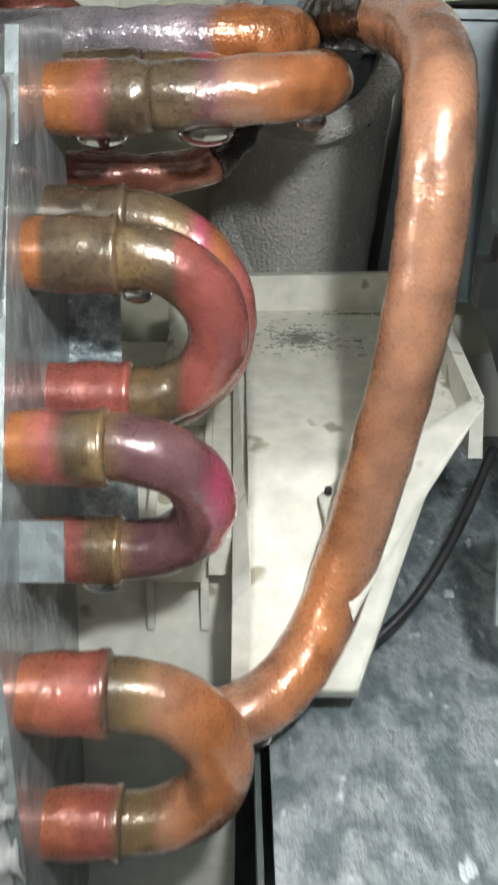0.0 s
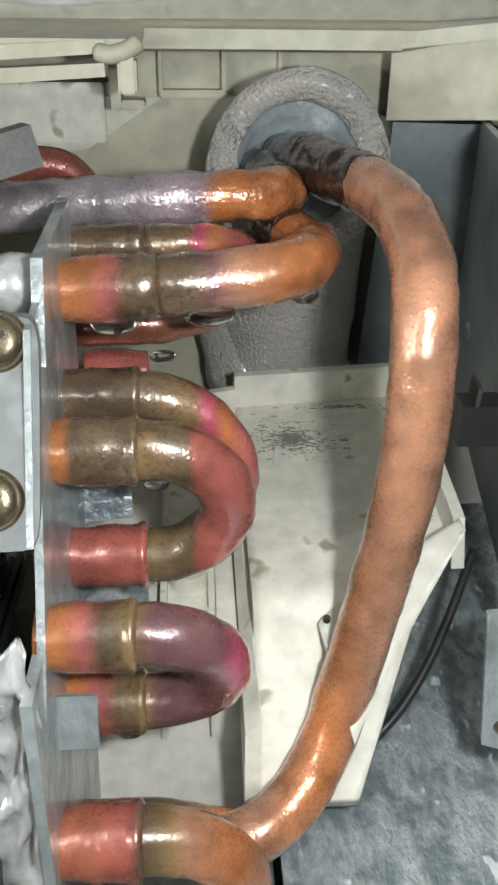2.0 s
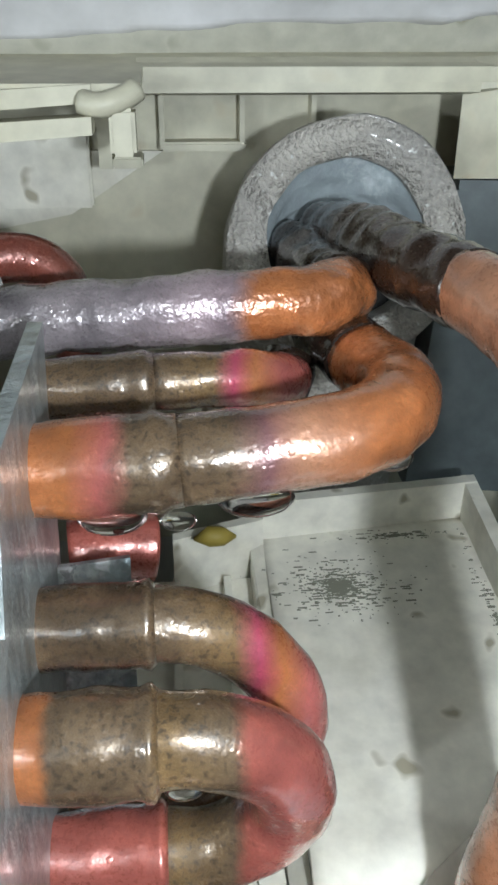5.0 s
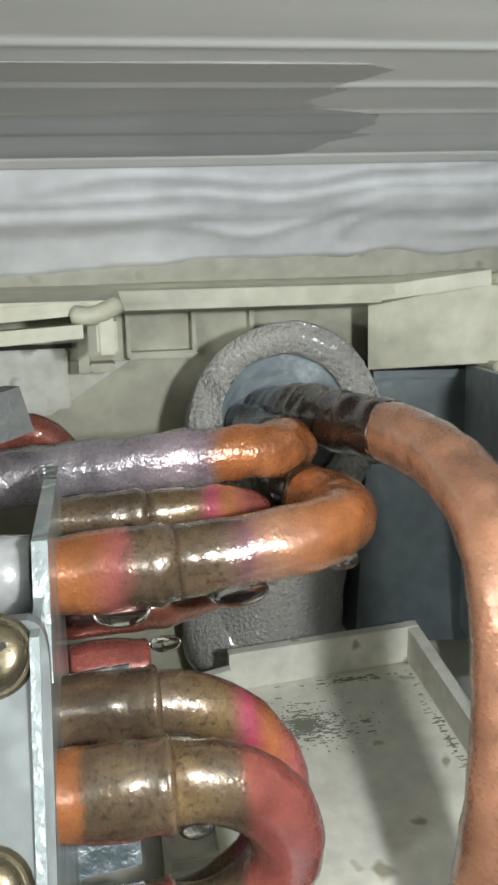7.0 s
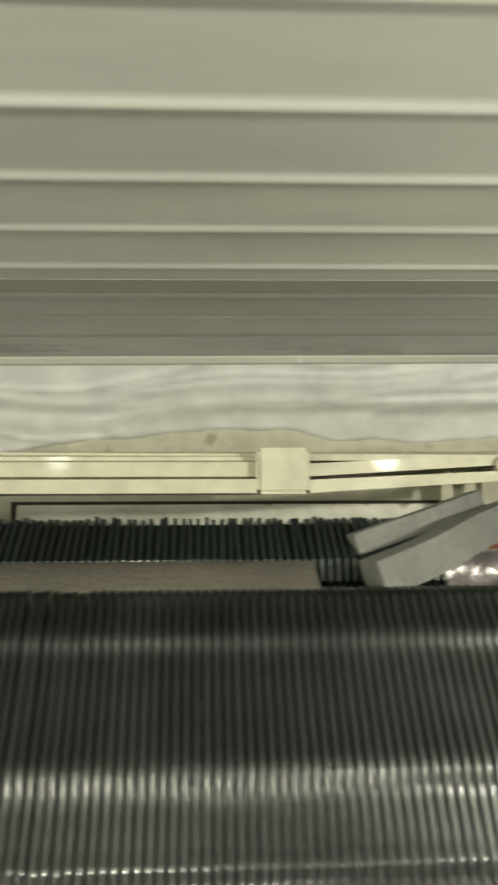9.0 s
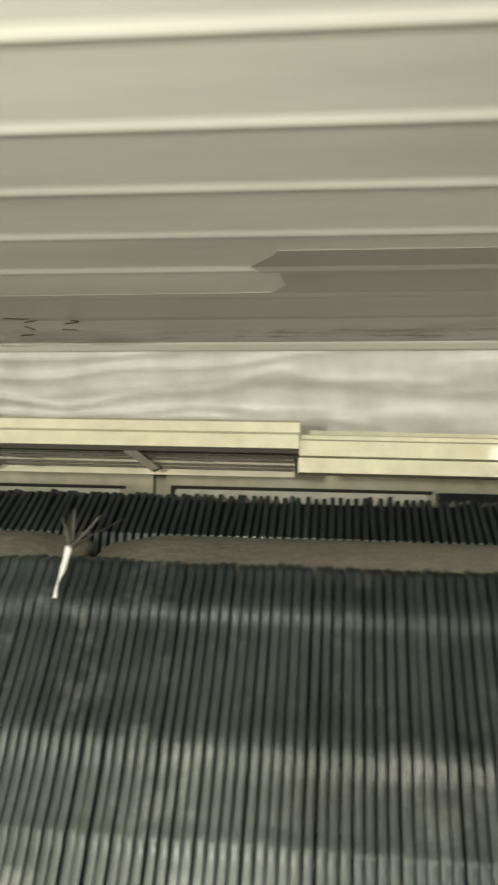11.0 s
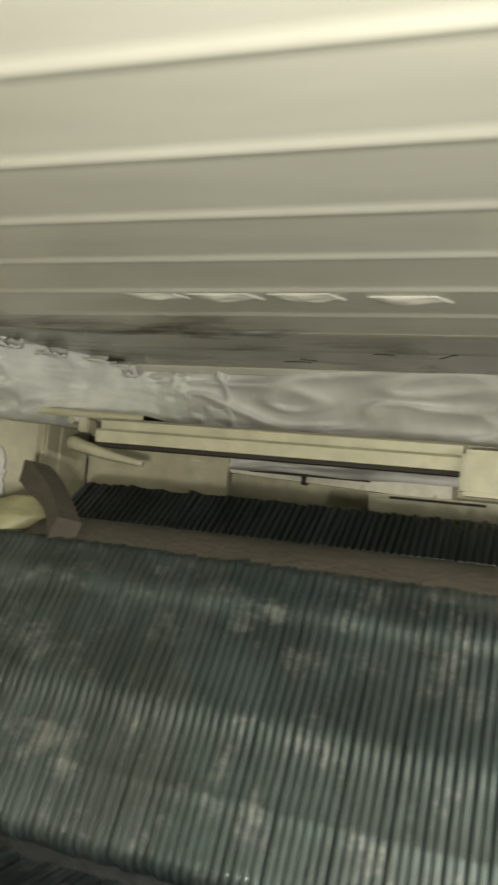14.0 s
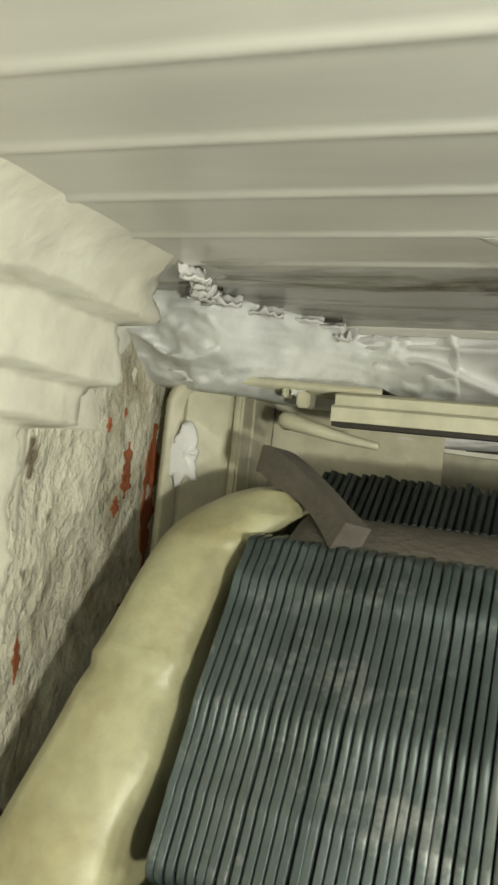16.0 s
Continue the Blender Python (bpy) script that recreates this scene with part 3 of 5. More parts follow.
# front lip: rails between blocks, the last one bowed down to the right
# a deep stepped cap along the left half, three thin rails along the right
for xa, xb in ((-0.7105, -0.602), (-0.588, -0.298)):
    part("rail_cap", prism([(0.1918, 0.0370), (0.1915, 0.0396), (0.1925, 0.0402), (0.202, 0.0412), (0.202, 0.0370)], xa, xb), M_CREAM, case, bevel=0.0004, warp=set_back)
    part("rail", prism([(0.1890, 0.0328), (0.1885, 0.0362), (0.1895, 0.0369), (0.200, 0.0369), (0.200, 0.0324)], xa, xb), M_CREAM, case, bevel=0.0004, warp=set_back)
    part("seam", prism([(0.1900, 0.0316), (0.1900, 0.0327), (0.200, 0.0327), (0.200, 0.0316)], xa, xb), M_DIRT, case, "dark dirty seam under the cap", warp=set_back)
for xa, xb in ((-0.298, -0.1035),):
    part("rail", prism([(0.1905, 0.0312), (0.1905, 0.0350), (0.197, 0.0365), (0.197, 0.0302)], xa, xb), M_CREAM, case, bevel=0.0004, warp=set_back)
    part("rail", prism([(0.1875, 0.0268), (0.1875, 0.0304), (0.194, 0.0308), (0.194, 0.0264)], xa, xb), M_CREAM, case, bevel=0.0004, warp=set_back)
    part("rail_cap", prism([(0.1930, 0.0355), (0.1930, 0.0366), (0.200, 0.0374), (0.200, 0.0355)], xa, xb), M_CREAM, case, bevel=0.0003, warp=set_back)
for zo, yo, z1 in ((0.0312, 0.1905, 0.0030), (0.0268, 0.1875, 0.0030)):
    h = 0.0034
    part("rail", hexa([(-0.0895, yo, zo), (-0.0370, yo, zo + z1), (-0.0370, yo + 0.006, zo + z1), (-0.0895, yo + 0.006, zo),
                       (-0.0895, yo, zo + h), (-0.0370, yo, zo + z1 + h * 0.8), (-0.0370, yo + 0.006, zo + z1 + h * 0.8), (-0.0895, yo + 0.006, zo + h)]), M_CREAM, case, bevel=0.0004, warp=set_back)
for xa, xb in ((-0.1035, -0.0895), (-0.602, -0.588)):
    part("block", box((xa, 0.186, 0.0265), (xb, 0.200, 0.0385)), M_CREAM, case, bevel=0.0012, warp=set_back)
part("knob", tube(curve_points([(-0.0385, 0.190, 0.0345), (-0.0355, 0.189, 0.0340), (-0.032, 0.190, 0.0350), (-0.030, 0.191, 0.0362)], 4), 0.0019, 10), M_CREAM, case, smooth=True, warp=set_back)
part("knob", box((-0.0345, 0.1885, 0.0262), (-0.0305, 0.1945, 0.0335)), M_CREAM, case, bevel=0.0007, warp=set_back)
part("hook", prism([(0.262, 0.018), (0.262, 0.0375), (0.266, 0.0375), (0.266, 0.0215), (0.275, 0.0215), (0.275, 0.018)], -0.0305, -0.0275), M_CREAM, case, bevel=0.0004)
part("hook", box((-0.0275, 0.262, 0.0180), (-0.0205, 0.272, 0.0205)), M_CREAM, case, bevel=0.0004)
# right part of the lip and the raised box
part("rail", prism([(0.2460, 0.0355), (0.2460, 0.0400), (0.253, 0.0420), (0.253, 0.0345)], -0.0205, 0.052), M_CREAM, case, bevel=0.0006)
part("rail", hexa([(0.052, 0.246, 0.0360), (0.080, 0.238, 0.0395), (0.080, 0.246, 0.0395), (0.052, 0.253, 0.0345), (0.052, 0.246, 0.0400), (0.080, 0.238, 0.0435), (0.080, 0.246, 0.0440), (0.052, 0.253, 0.0420)]), M_CREAM, case, bevel=0.0006)
part("raised_box", hexa([(0.0515, 0.256, 0.0160), (0.083, 0.238, 0.0185), (0.14, 0.238, 0.0185), (0.14, 0.29, 0.016), (0.0515, 0.256, 0.0350), (0.083, 0.238, 0.0405), (0.14, 0.238, 0.0405), (0.14, 0.29, 0.038)]), M_CREAM, case, bevel=0.0008)
part("ledge", box((0.0800, 0.2345, 0.0395), (0.14, 0.246, 0.0425)), M_CREAM, case, bevel=0.0005)
part("ledge", box((0.0800, 0.2345, 0.0165), (0.14, 0.246, 0.0190)), M_CREAM, case, bevel=0.0005)
# frames of the rear panel
for xa, xb, za, zb in ((-0.1875, -0.034, 0.006, 0.0240), (-0.352, -0.262, 0.006, 0.0240), (-0.50, -0.372, 0.006, 0.0235)):
    fr = part("panel_window", box((xa, 0.2775, za), (xb, 0.2830, zb)), M_IVORY, case, bevel=0.0006)
    part("rim", box((xa - 0.0014, 0.2768, zb), (xb + 0.0014, 0.2832, zb + 0.0012)), M_DIRT, fr)
    part("rim", box((xa - 0.0014, 0.2768, za), (xa, 0.2832, zb)), M_DIRT, fr)
for x in (-0.20, -0.016, 0.0035, 0.021, -0.36, -0.55):
    part("rib", box((x - 0.0006, 0.2745, 0.0215), (x + 0.0006, 0.2850, 0.0370)), M_CREAM, case)
part("shelf", box((-0.0165, 0.2735, 0.0200), (0.0045, 0.2850, 0.0222)), M_CREAM, case, bevel=0.0006)
part("lower_bevel", slab((-0.055, 0.2790, 0.020), (-0.016, 0.2790, 0.0195), (-0.040, 0.2800, 0.004), (-0.062, 0.2800, 0.0), 0.002), M_IVORY, case)
for xa in (-0.228, -0.485):
    part("foam_pad", prism([(0.262, 0.008), (0.270, 0.0245), (0.290, 0.0245), (0.290, 0.008)], xa - 0.031, xa + 0.029), M_BLACK, case, "black foam pad against the casing", bevel=0.002)
# fine wire grille in the recess under the middle of the cap
part("grille_back", box((-0.520, 0.2060, 0.0262), (-0.300, 0.2085, 0.0330)), M_CREAM, case, "recess behind the grille", warp=set_back)
for z in (0.0278, 0.0287, 0.0300, 0.0309, 0.0316):
    part("grille_wire", tube([(-0.520, 0.1990, z), (-0.41, 0.1990, z + 0.0002), (-0.300, 0.1990, z)], 0.00034, 6), M_STRIP, case, "grimy thin wire", warp=set_back)
for xa, xb in ((-0.4580, -0.4330), (-0.3950, -0.3870), (-0.3500, -0.3420)):
    part("loose_clip", hexa([(xa, 0.195, 0.0318), (xa + 0.003, 0.195, 0.0324), (xb + 0.002, 0.196, 0.0274), (xb, 0.196, 0.0264), (xa, 0.199, 0.0318), (xa + 0.003, 0.199, 0.0324), (xb + 0.002, 0.200, 0.0274), (xb, 0.200, 0.0264)]), M_STRIP, case, "dirty plastic clip", bevel=0.0003)
# ledge strips on the rear wall under the left half of the cap
part("slot_strip", hexa([(-0.726, 0.2560, 0.0300), (-0.612, 0.2620, 0.0255), (-0.612, 0.285, 0.0255), (-0.726, 0.285, 0.0300), (-0.726, 0.2560, 0.0345), (-0.612, 0.2620, 0.0310), (-0.612, 0.285, 0.0310), (-0.726, 0.285, 0.0345)]), M_IVORY, case, bevel=0.0004)
part("slot_strip", hexa([(-0.640, 0.2590, 0.0195), (-0.5785, 0.2590, 0.0195), (-0.5785, 0.285, 0.0195), (-0.640, 0.285, 0.0195), (-0.640, 0.2590, 0.0262), (-0.5785, 0.2590, 0.0262), (-0.5785, 0.285, 0.0262), (-0.640, 0.285, 0.0262)]), M_CREAM, case, bevel=0.0004)
for xa, xb, z in ((-0.722, -0.690, 0.0318), (-0.684, -0.640, 0.0300), (-0.632, -0.600, 0.0250)):
    part("slot", box((xa, 0.2540, z - 0.0004), (xb, 0.2590, z + 0.0004)), M_DIRT, case)
for x in (-0.700, -0.664):
    part("seam", box((x - 0.0004, 0.2555, 0.0265), (x + 0.0004, 0.2620, 0.0340)), M_DIRT, case)

# ---- left end of the casing ----
end = thing("side_casing", "yellowed plastic side casing beside the coil with white paint splashes", "side casing")
bmf = bmesh.new()
# sloping cheek beside the coil, proud of it, with a rounded upper corner
cheek = [(-0.7225, -0.110, -0.7560), (-0.7225, -0.060, -0.7475), (-0.7220, -0.048, -0.7450), (-0.7190, -0.037, -0.7425), (-0.7200, -0.018, -0.7392), (-0.7178, -0.006, -0.7368), (-0.7160, 0.0020, -0.7346), (-0.7120, 0.0062, -0.7322), (-0.7075, 0.0098, -0.7285), (-0.7070, 0.0128, -0.7240), (-0.7090, 0.0150, -0.7185)]
rows = []
fine = []
for (xr, z, xl), b in zip(cheek, cheek[1:]):
    fine += [(xr + (b[0] - xr) * q / 6, z + (b[1] - z) * q / 6, xl + (b[2] - xl) * q / 6) for q in range(6)]
for xr, z, xl in fine + [cheek[-1]]:
    y = 0.1477 + 0.64 * z + 0.0018 * math.exp(-((z + 0.0245) / 0.0018) ** 2) - 0.0014 * math.exp(-((z + 0.0205) / 0.0016) ** 2) + 0.0005 * noise.noise(Vector((z * 90, 2, 2))) + (0.004 * min(1.0, (z - 0.004) / 0.008) if z > 0.004 else 0)
    rows.append([bmf.verts.new((xl - 0.003, y + 0.030, z)), bmf.verts.new((xl - 0.0018, y + 0.004, z)), bmf.verts.new((xl + 0.002, y + 0.0006, z)), bmf.verts.new(((xl + xr) / 2, y - 0.0008, z)), bmf.verts.new((xr - 0.0025, y + 0.0004, z)), bmf.verts.new((xr, y + 0.004, z)), bmf.verts.new((xr, y + 0.030, z))])
for a, b in zip(rows, rows[1:]):
    for j in range(6):
        bmf.faces.new((a[j], a[j + 1], b[j + 1], b[j]))
bmf.faces.new(rows[-1])
part("cheek", bmf, M_YELLOWED, end, smooth=True)
# rear corner post, a rounded channel open to the front
post = []
for k in range(9):
    a = math.pi / 2 * k / 8
    post.append((-0.7515 - 0.010 * math.sin(a), 0.0335 + 0.010 * math.cos(a)))
bmp = bmesh.new()
outer = [(-0.70, 0.0425)] + [(x, z) for x, z in post] + [(-0.7618, -0.03)]
inner = [(-0.70, 0.0405)] + [(x + 0.0022, z - 0.0022) for x, z in post] + [(-0.7595, -0.03)]
r1 = [[bmp.verts.new((x, y, z)) for x, z in outer] for y in (0.198, 0.285)]
r2 = [[bmp.verts.new((x, y, z)) for x, z in inner] for y in (0.198, 0.285)]
for i in range(len(outer) - 1):
    bmp.faces.new((r1[0][i], r1[0][i + 1], r1[1][i + 1], r1[1][i]))
    bmp.faces.new((r2[0][i], r2[1][i], r2[1][i + 1], r2[0][i + 1]))
    bmp.faces.new((r1[0][i], r2[0][i], r2[0][i + 1], r1[0][i + 1]))
part("corner_post", bmp, M_CREAM, end, smooth=True)
part("post_face", slab((-0.7590, 0.205, -0.03), (-0.7445, 0.222, -0.03), (-0.7445, 0.222, 0.0385), (-0.7590, 0.205, 0.0385), 0.002), M_CREAM, end)
part("post_rib", box((-0.7465, 0.212, -0.02), (-0.7435, 0.240, 0.0395)), M_CREAM, end, bevel=0.0008)
part("inner_wall", slab((-0.7445, 0.245, -0.03), (-0.690, 0.250, -0.03), (-0.690, 0.250, 0.0395), (-0.7445, 0.245, 0.0395), 0.003), M_CREAM, end)
part("hinge_arm", tube(curve_points([(-0.7272, 0.205, 0.0322), (-0.7255, 0.2015, 0.0322), (-0.718, 0.2005, 0.0306), (-0.710, 0.201, 0.0290), (-0.7005, 0.202, 0.0276)], 5), lambda s: 0.0026 - 0.0016 * s, 12), M_CREAM, end, smooth=True)
part("hinge_tab", box((-0.7280, 0.200, 0.0385), (-0.7262, 0.207, 0.0420)), M_CREAM, end, bevel=0.0005)
part("hinge_tab", box((-0.7232, 0.1985, 0.0360), (-0.7195, 0.2045, 0.0402)), M_CREAM, end, bevel=0.0005)
for i, (x, y, z, sx, sz) in enumerate(((-0.7560, 0.2020, 0.0200, 0.0042, 0.0075), (-0.7480, 0.1965, 0.0420, 0.0070, 0.0020), (-0.7230, 0.2000, 0.0400, 0.0020, 0.0012))):
    def splash(u, v, x=x, y=y, z=z, sx=sx, sz=sz, i=i):
        a = 2 * math.pi * u
        r = v * (1 + 0.5 * noise.noise(Vector((math.cos(a) * 1.6 + i * 7, math.sin(a) * 1.6, 0))) + 0.35 * noise.noise(Vector((math.cos(a) * 5 + i, math.sin(a) * 5, 3))))
        return Vector((x + sx * r * math.cos(a), y + 0.6 * sx * r * math.cos(a) - 0.0008 * (1 - v), z + sz * r * math.sin(a)))
    part("paint_splash", sheet(splash, 60, 6, (0, 0.0006, 0)), M_PLASTER, end, "flaking white paint splash", smooth=True)

# ---- the coil ----
XA, XB = -0.7125, -0.0480
FP = 0.0019
coil = thing("evaporator_coil", "wet grimy aluminium fin coil with folded front section", "evaporator coil")


def face_y(z):
    """The front face leans back; it steepens below the middle of the coil."""
    return 0.1425 + 0.72 * z if z > -0.017 else 0.1303 + 0.62 * (z + 0.017)


def skew(x):
    """The coil stands slightly askew: its right end comes forward."""
    return -0.0060 * (x - XA) / (XB - XA)


FIN_Y, FIN_Z = 0.1300, -0.0200
rnd = random.Random(5)


def fin_profile():
    """Side outline of one front fin: swellings over the tube rows, a crease, and a rounded foot."""
    pts = []
    n = 48
    for i in range(n + 1):
        z = 0.0060 - 0.0520 * i / n
        w = 0.0013 * math.exp(-((z + 0.0007) / 0.0028) ** 2) + 0.0011 * math.exp(-((z + 0.0215) / 0.0038) ** 2) + 0.0002 * math.exp(-((z + 0.0357) / 0.0012) ** 2)
        y = face_y(z) - w
        if z < -0.0365:
            y = face_y(-0.0365) + 0.56 * (z + 0.0365) - w + 0.0002
        pts.append((y, z))
    y, z = pts[-1]
    for k in range(1, 9):
        a = math.pi / 2 * k / 8
        pts.append((y - 0.0012 * math.sin(2 * a) + 0.0075 * (1 - math.cos(a)), z - 0.0065 * math.sin(a)))
    pts += [(0.150, -0.0500), (0.176, 0.000), (0.1530, 0.0064)]
    return pts


def fin_rings(profile, t):
    """Cross-sections of a thin fin with a rounded edge, from its left to its right face."""
    cy, cz = sum(p[0] for p in profile) / len(profile), sum(p[1] for p in profile) / len(profile)
    rings = []
    for s in (-0.5, -0.44, -0.30, 0.0, 0.30, 0.44, 0.5):
        pull = 0.24 * t * (1 - math.sqrt(1 - 4 * s * s))
        ring = []
        for y, z in profile:
            d = math.hypot(cy - y, cz - z)
            ring.append((s * t, y + (cy - y) / d * pull, z + (cz - z) / d * pull))
        rings.append(ring)
    return rings


def fin_geometry(profile, t):
    rings = fin_rings(profile, t)
    n = len(profile)
    verts = [p for r in rings for p in r]
    faces = [tuple(range(n)), tuple(range(len(verts) - 1, len(verts) - n - 1, -1))]
    for a in range(len(rings) - 1):
        for i in range(n):
            faces.append((a * n + i, (a + 1) * n + i, (a + 1) * n + (i + 1) % n, a * n + (i + 1) % n))
    return verts, faces


def fin_mesh(t):
    verts, faces = fin_geometry(fin_profile(), t)
    me = bpy.data.meshes.new("fin")
    me.from_pydata([(x * SC, (y - FIN_Y) * SC, (z - FIN_Z) * SC) for x, y, z in verts], [], faces)
    me.materials.append(M_FIN)
    me.shade_smooth()
    return me


fin_me = [fin_mesh(t * FP) for t in (0.70, 0.74, 0.78)]
x = XA
X_SINGLE = -0.1440
while x < X_SINGLE:
    f = new("fin", fin_me[rnd.randrange(3)])
    f.parent = coil
    f.location = ((x + rnd.gauss(0, 0.00006)) * SC, (FIN_Y + skew(x)) * SC + rnd.gauss(0, 0.00012), FIN_Z * SC + rnd.gauss(0, 0.00010))
    f.rotation_euler = (0, rnd.gauss(0, 0.0030), rnd.gauss(0, 0.003))
    x += FP


def fin_stack(name, outline, xa, xb, step, t, mat, jag=0.0, rounded=False):
    """The rest of a stack of fins, joined in one mesh."""
    verts, faces = [], []
    x, r = xa, random.Random(11)
    n = len(outline)
    while x < xb:
        j = r.gauss(0, jag)
        lean = r.gauss(0, 0.25) * t
        o = len(verts)
        if rounded:
            v, fc = fin_geometry(outline, t)
        else:
            v = [(q + (lean if i < 2 else 0), y, z + (j if i < 2 else 0)) for q in (-t / 2, t / 2) for i, (y, z) in enumerate(outline)]
            fc = [tuple(range(n)), tuple(range(2 * n - 1, n - 1, -1))] + [(i, n + i, n + (i + 1) % n, (i + 1) % n) for i in range(n)]
        verts += [((x + a) * SC, (y + skew(x)) * SC, z * SC) for a, y, z in v]
        faces += [tuple(o + i for i in f) for f in fc]
        x += step
    me = bpy.data.meshes.new(name)
    me.from_pydata(verts, [], faces)
    me.materials.append(mat)
    if rounded:
        me.shade_smooth()
    ob = new(name, me)
    ob.parent = coil
    return tagged(ob, kind="stuff")


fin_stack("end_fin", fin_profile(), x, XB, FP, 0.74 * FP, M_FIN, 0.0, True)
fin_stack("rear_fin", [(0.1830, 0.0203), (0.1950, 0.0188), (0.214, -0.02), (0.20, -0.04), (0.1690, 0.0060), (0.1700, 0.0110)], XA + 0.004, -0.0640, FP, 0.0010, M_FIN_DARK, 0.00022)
# Solid core added behind the rear tips to close the view between them
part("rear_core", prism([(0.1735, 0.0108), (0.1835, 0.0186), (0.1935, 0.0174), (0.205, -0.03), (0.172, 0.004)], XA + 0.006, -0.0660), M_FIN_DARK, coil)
fin_stack("lower_fin", [(0.1060, -0.0560), (0.150, -0.0580), (0.140, -0.170), (0.0960, -0.170), (0.0930, -0.085)], XA, -0.0430, FP, 0.0012, M_FIN, 0.0004)
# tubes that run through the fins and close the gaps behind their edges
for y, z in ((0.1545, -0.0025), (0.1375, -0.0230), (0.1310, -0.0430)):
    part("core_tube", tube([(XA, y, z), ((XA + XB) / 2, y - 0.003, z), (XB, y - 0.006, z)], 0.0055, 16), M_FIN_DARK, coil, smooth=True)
part("drip_edge", prism([(0.120, -0.0530), (0.138, -0.0515), (0.138, -0.0580), (0.120, -0.0580)], XA, XB), M_BLACK, coil)
# foam bars lying in the fold between the sections
seg = [(-0.706, -0.348), (-0.344, -0.096)]
for xa, xb in seg:
    def bar(u, v, xa=xa, xb=xb):
        x = xa + (xb - xa) * u
        a = -0.35 + 1.35 * v
        pinch = 1 - 0.8 * max(0, 1 - (xb - x) / 0.012) if xb < -0.3 else 1
        pinch *= 1 - 0.8 * max(0, 1 - (x - xa) / 0.012) if xa > -0.5 else 1
        return Vector((x, 0.1485 + skew(x) + 0.0235 * v + 0.0006 * noise.noise(Vector((x * 30, v, 0))), 0.0050 + 0.0055 * v + 0.0022 * math.sin(math.pi * v) * pinch - 0.002 * (1 - pinch)))
    tagged(part("foam_bar", sheet(bar, 90, 10, (0, 0.001, -0.006)), M_STRIP, smooth=True), "brown grey foam bar lying between the coil sections", "foam bar", group="foam bars")
for i, (pts, r) in enumerate((([(-0.084, 0.150, 0.0075), (-0.070, 0.155, 0.0125), (-0.056, 0.163, 0.0180), (-0.0385, 0.171, 0.0225)], 0.0056), ([(-0.085, 0.168, 0.014), (-0.066, 0.172, 0.020), (-0.052, 0.176, 0.0245)], 0.0036))):
    tagged(part("foam_strip", tube(curve_points(pts, 5), r, 4, 0.0004, i, True, 60), M_STRIP2, bevel=0.0006), "loose grey foam strip poking up at the coil end", "foam strip", group="foam strips")
tagged(part("foam_strip", tube(curve_points([(-0.7190, 0.1705, 0.0215), (-0.7150, 0.1680, 0.0205), (-0.7035, 0.1600, 0.0150), (-0.6925, 0.1490, 0.0080)], 5), lambda s: 0.0043 + 0.0005 * math.sin(7 * s), 4, 0.0007, 3, True, 60), M_STRIP, bevel=0.0007), "torn dark grey foam strip at the coil corner", "foam strip", group="foam strips")

# ---- end plate, bracket and screws ----
plate = thing("end_plate", "wet galvanised end plate of the coil with punched tube holes", "end plate")
part("sheet", hexa([(-0.0350, 0.128, -0.0040), (-0.0335, 0.128, -0.0040), (-0.0335, 0.176, 0.0020), (-0.0350, 0.176, 0.0020), (-0.0350, 0.098, -0.060), (-0.0335, 0.098, -0.060), (-0.0335, 0.160, -0.070), (-0.0350, 0.160, -0.070)]), M_GALV_WET, plate)
part("sheet", hexa([(-0.0360, 0.092, -0.050), (-0.0340, 0.092, -0.050), (-0.0340, 0.150, -0.052), (-0.0360, 0.150, -0.052), (-0.0360, 0.084, -0.190), (-0.0340, 0.084, -0.190), (-0.0340, 0.146, -0.190), (-0.0360, 0.146, -0.190)]), M_GALV_WET, plate)
part("flange", hexa([(-0.0352, 0.1380, 0.0090), (-0.0330, 0.1380, 0.0090), (-0.0330, 0.1760, 0.0110), (-0.0352, 0.1760, 0.0110), (-0.0352, 0.1300, -0.0080), (-0.0330, 0.1300, -0.0080), (-0.0330, 0.1700, -0.0060), (-0.0352, 0.1700, -0.0060)]), M_GALV_WET, plate)
part("flange", slab((-0.0345, 0.150, -0.062), (-0.0195, 0.156, -0.062), (-0.0195, 0.150, -0.190), (-0.0345, 0.146, -0.190), 0.0012), M_GALV, plate)
part("flange", slab((-0.0345, 0.166, -0.025), (-0.0225, 0.168, -0.025), (-0.0225, 0.160, -0.060), (-0.0345, 0.158, -0.060), 0.0012), M_GALV, plate)
part("crimped_edge", sheet(lambda u, v: Vector((-0.0660 + 0.0315 * v + 0.0015 * noise.noise(Vector((u * 14, v * 4, 1))), 0.0945 - 0.015 * u + 0.0022 * abs(noise.noise(Vector((u * 12, v * 9 + u * 5, 6)))) * 3 + 0.0012 * noise.noise(Vector((u * 34, v * 22, 3))), -0.0420 - 0.138 * u)), 120, 44, (0, 0.001, 0)), M_SHINE, plate, "crumpled shiny metal edge", smooth=True)
bracket = thing("bracket", "grey painted metal bracket screwed to the coil front", "bracket")


def bracket_y(z):
    return 0.1268 + 0.64 * (z - 0.0016)


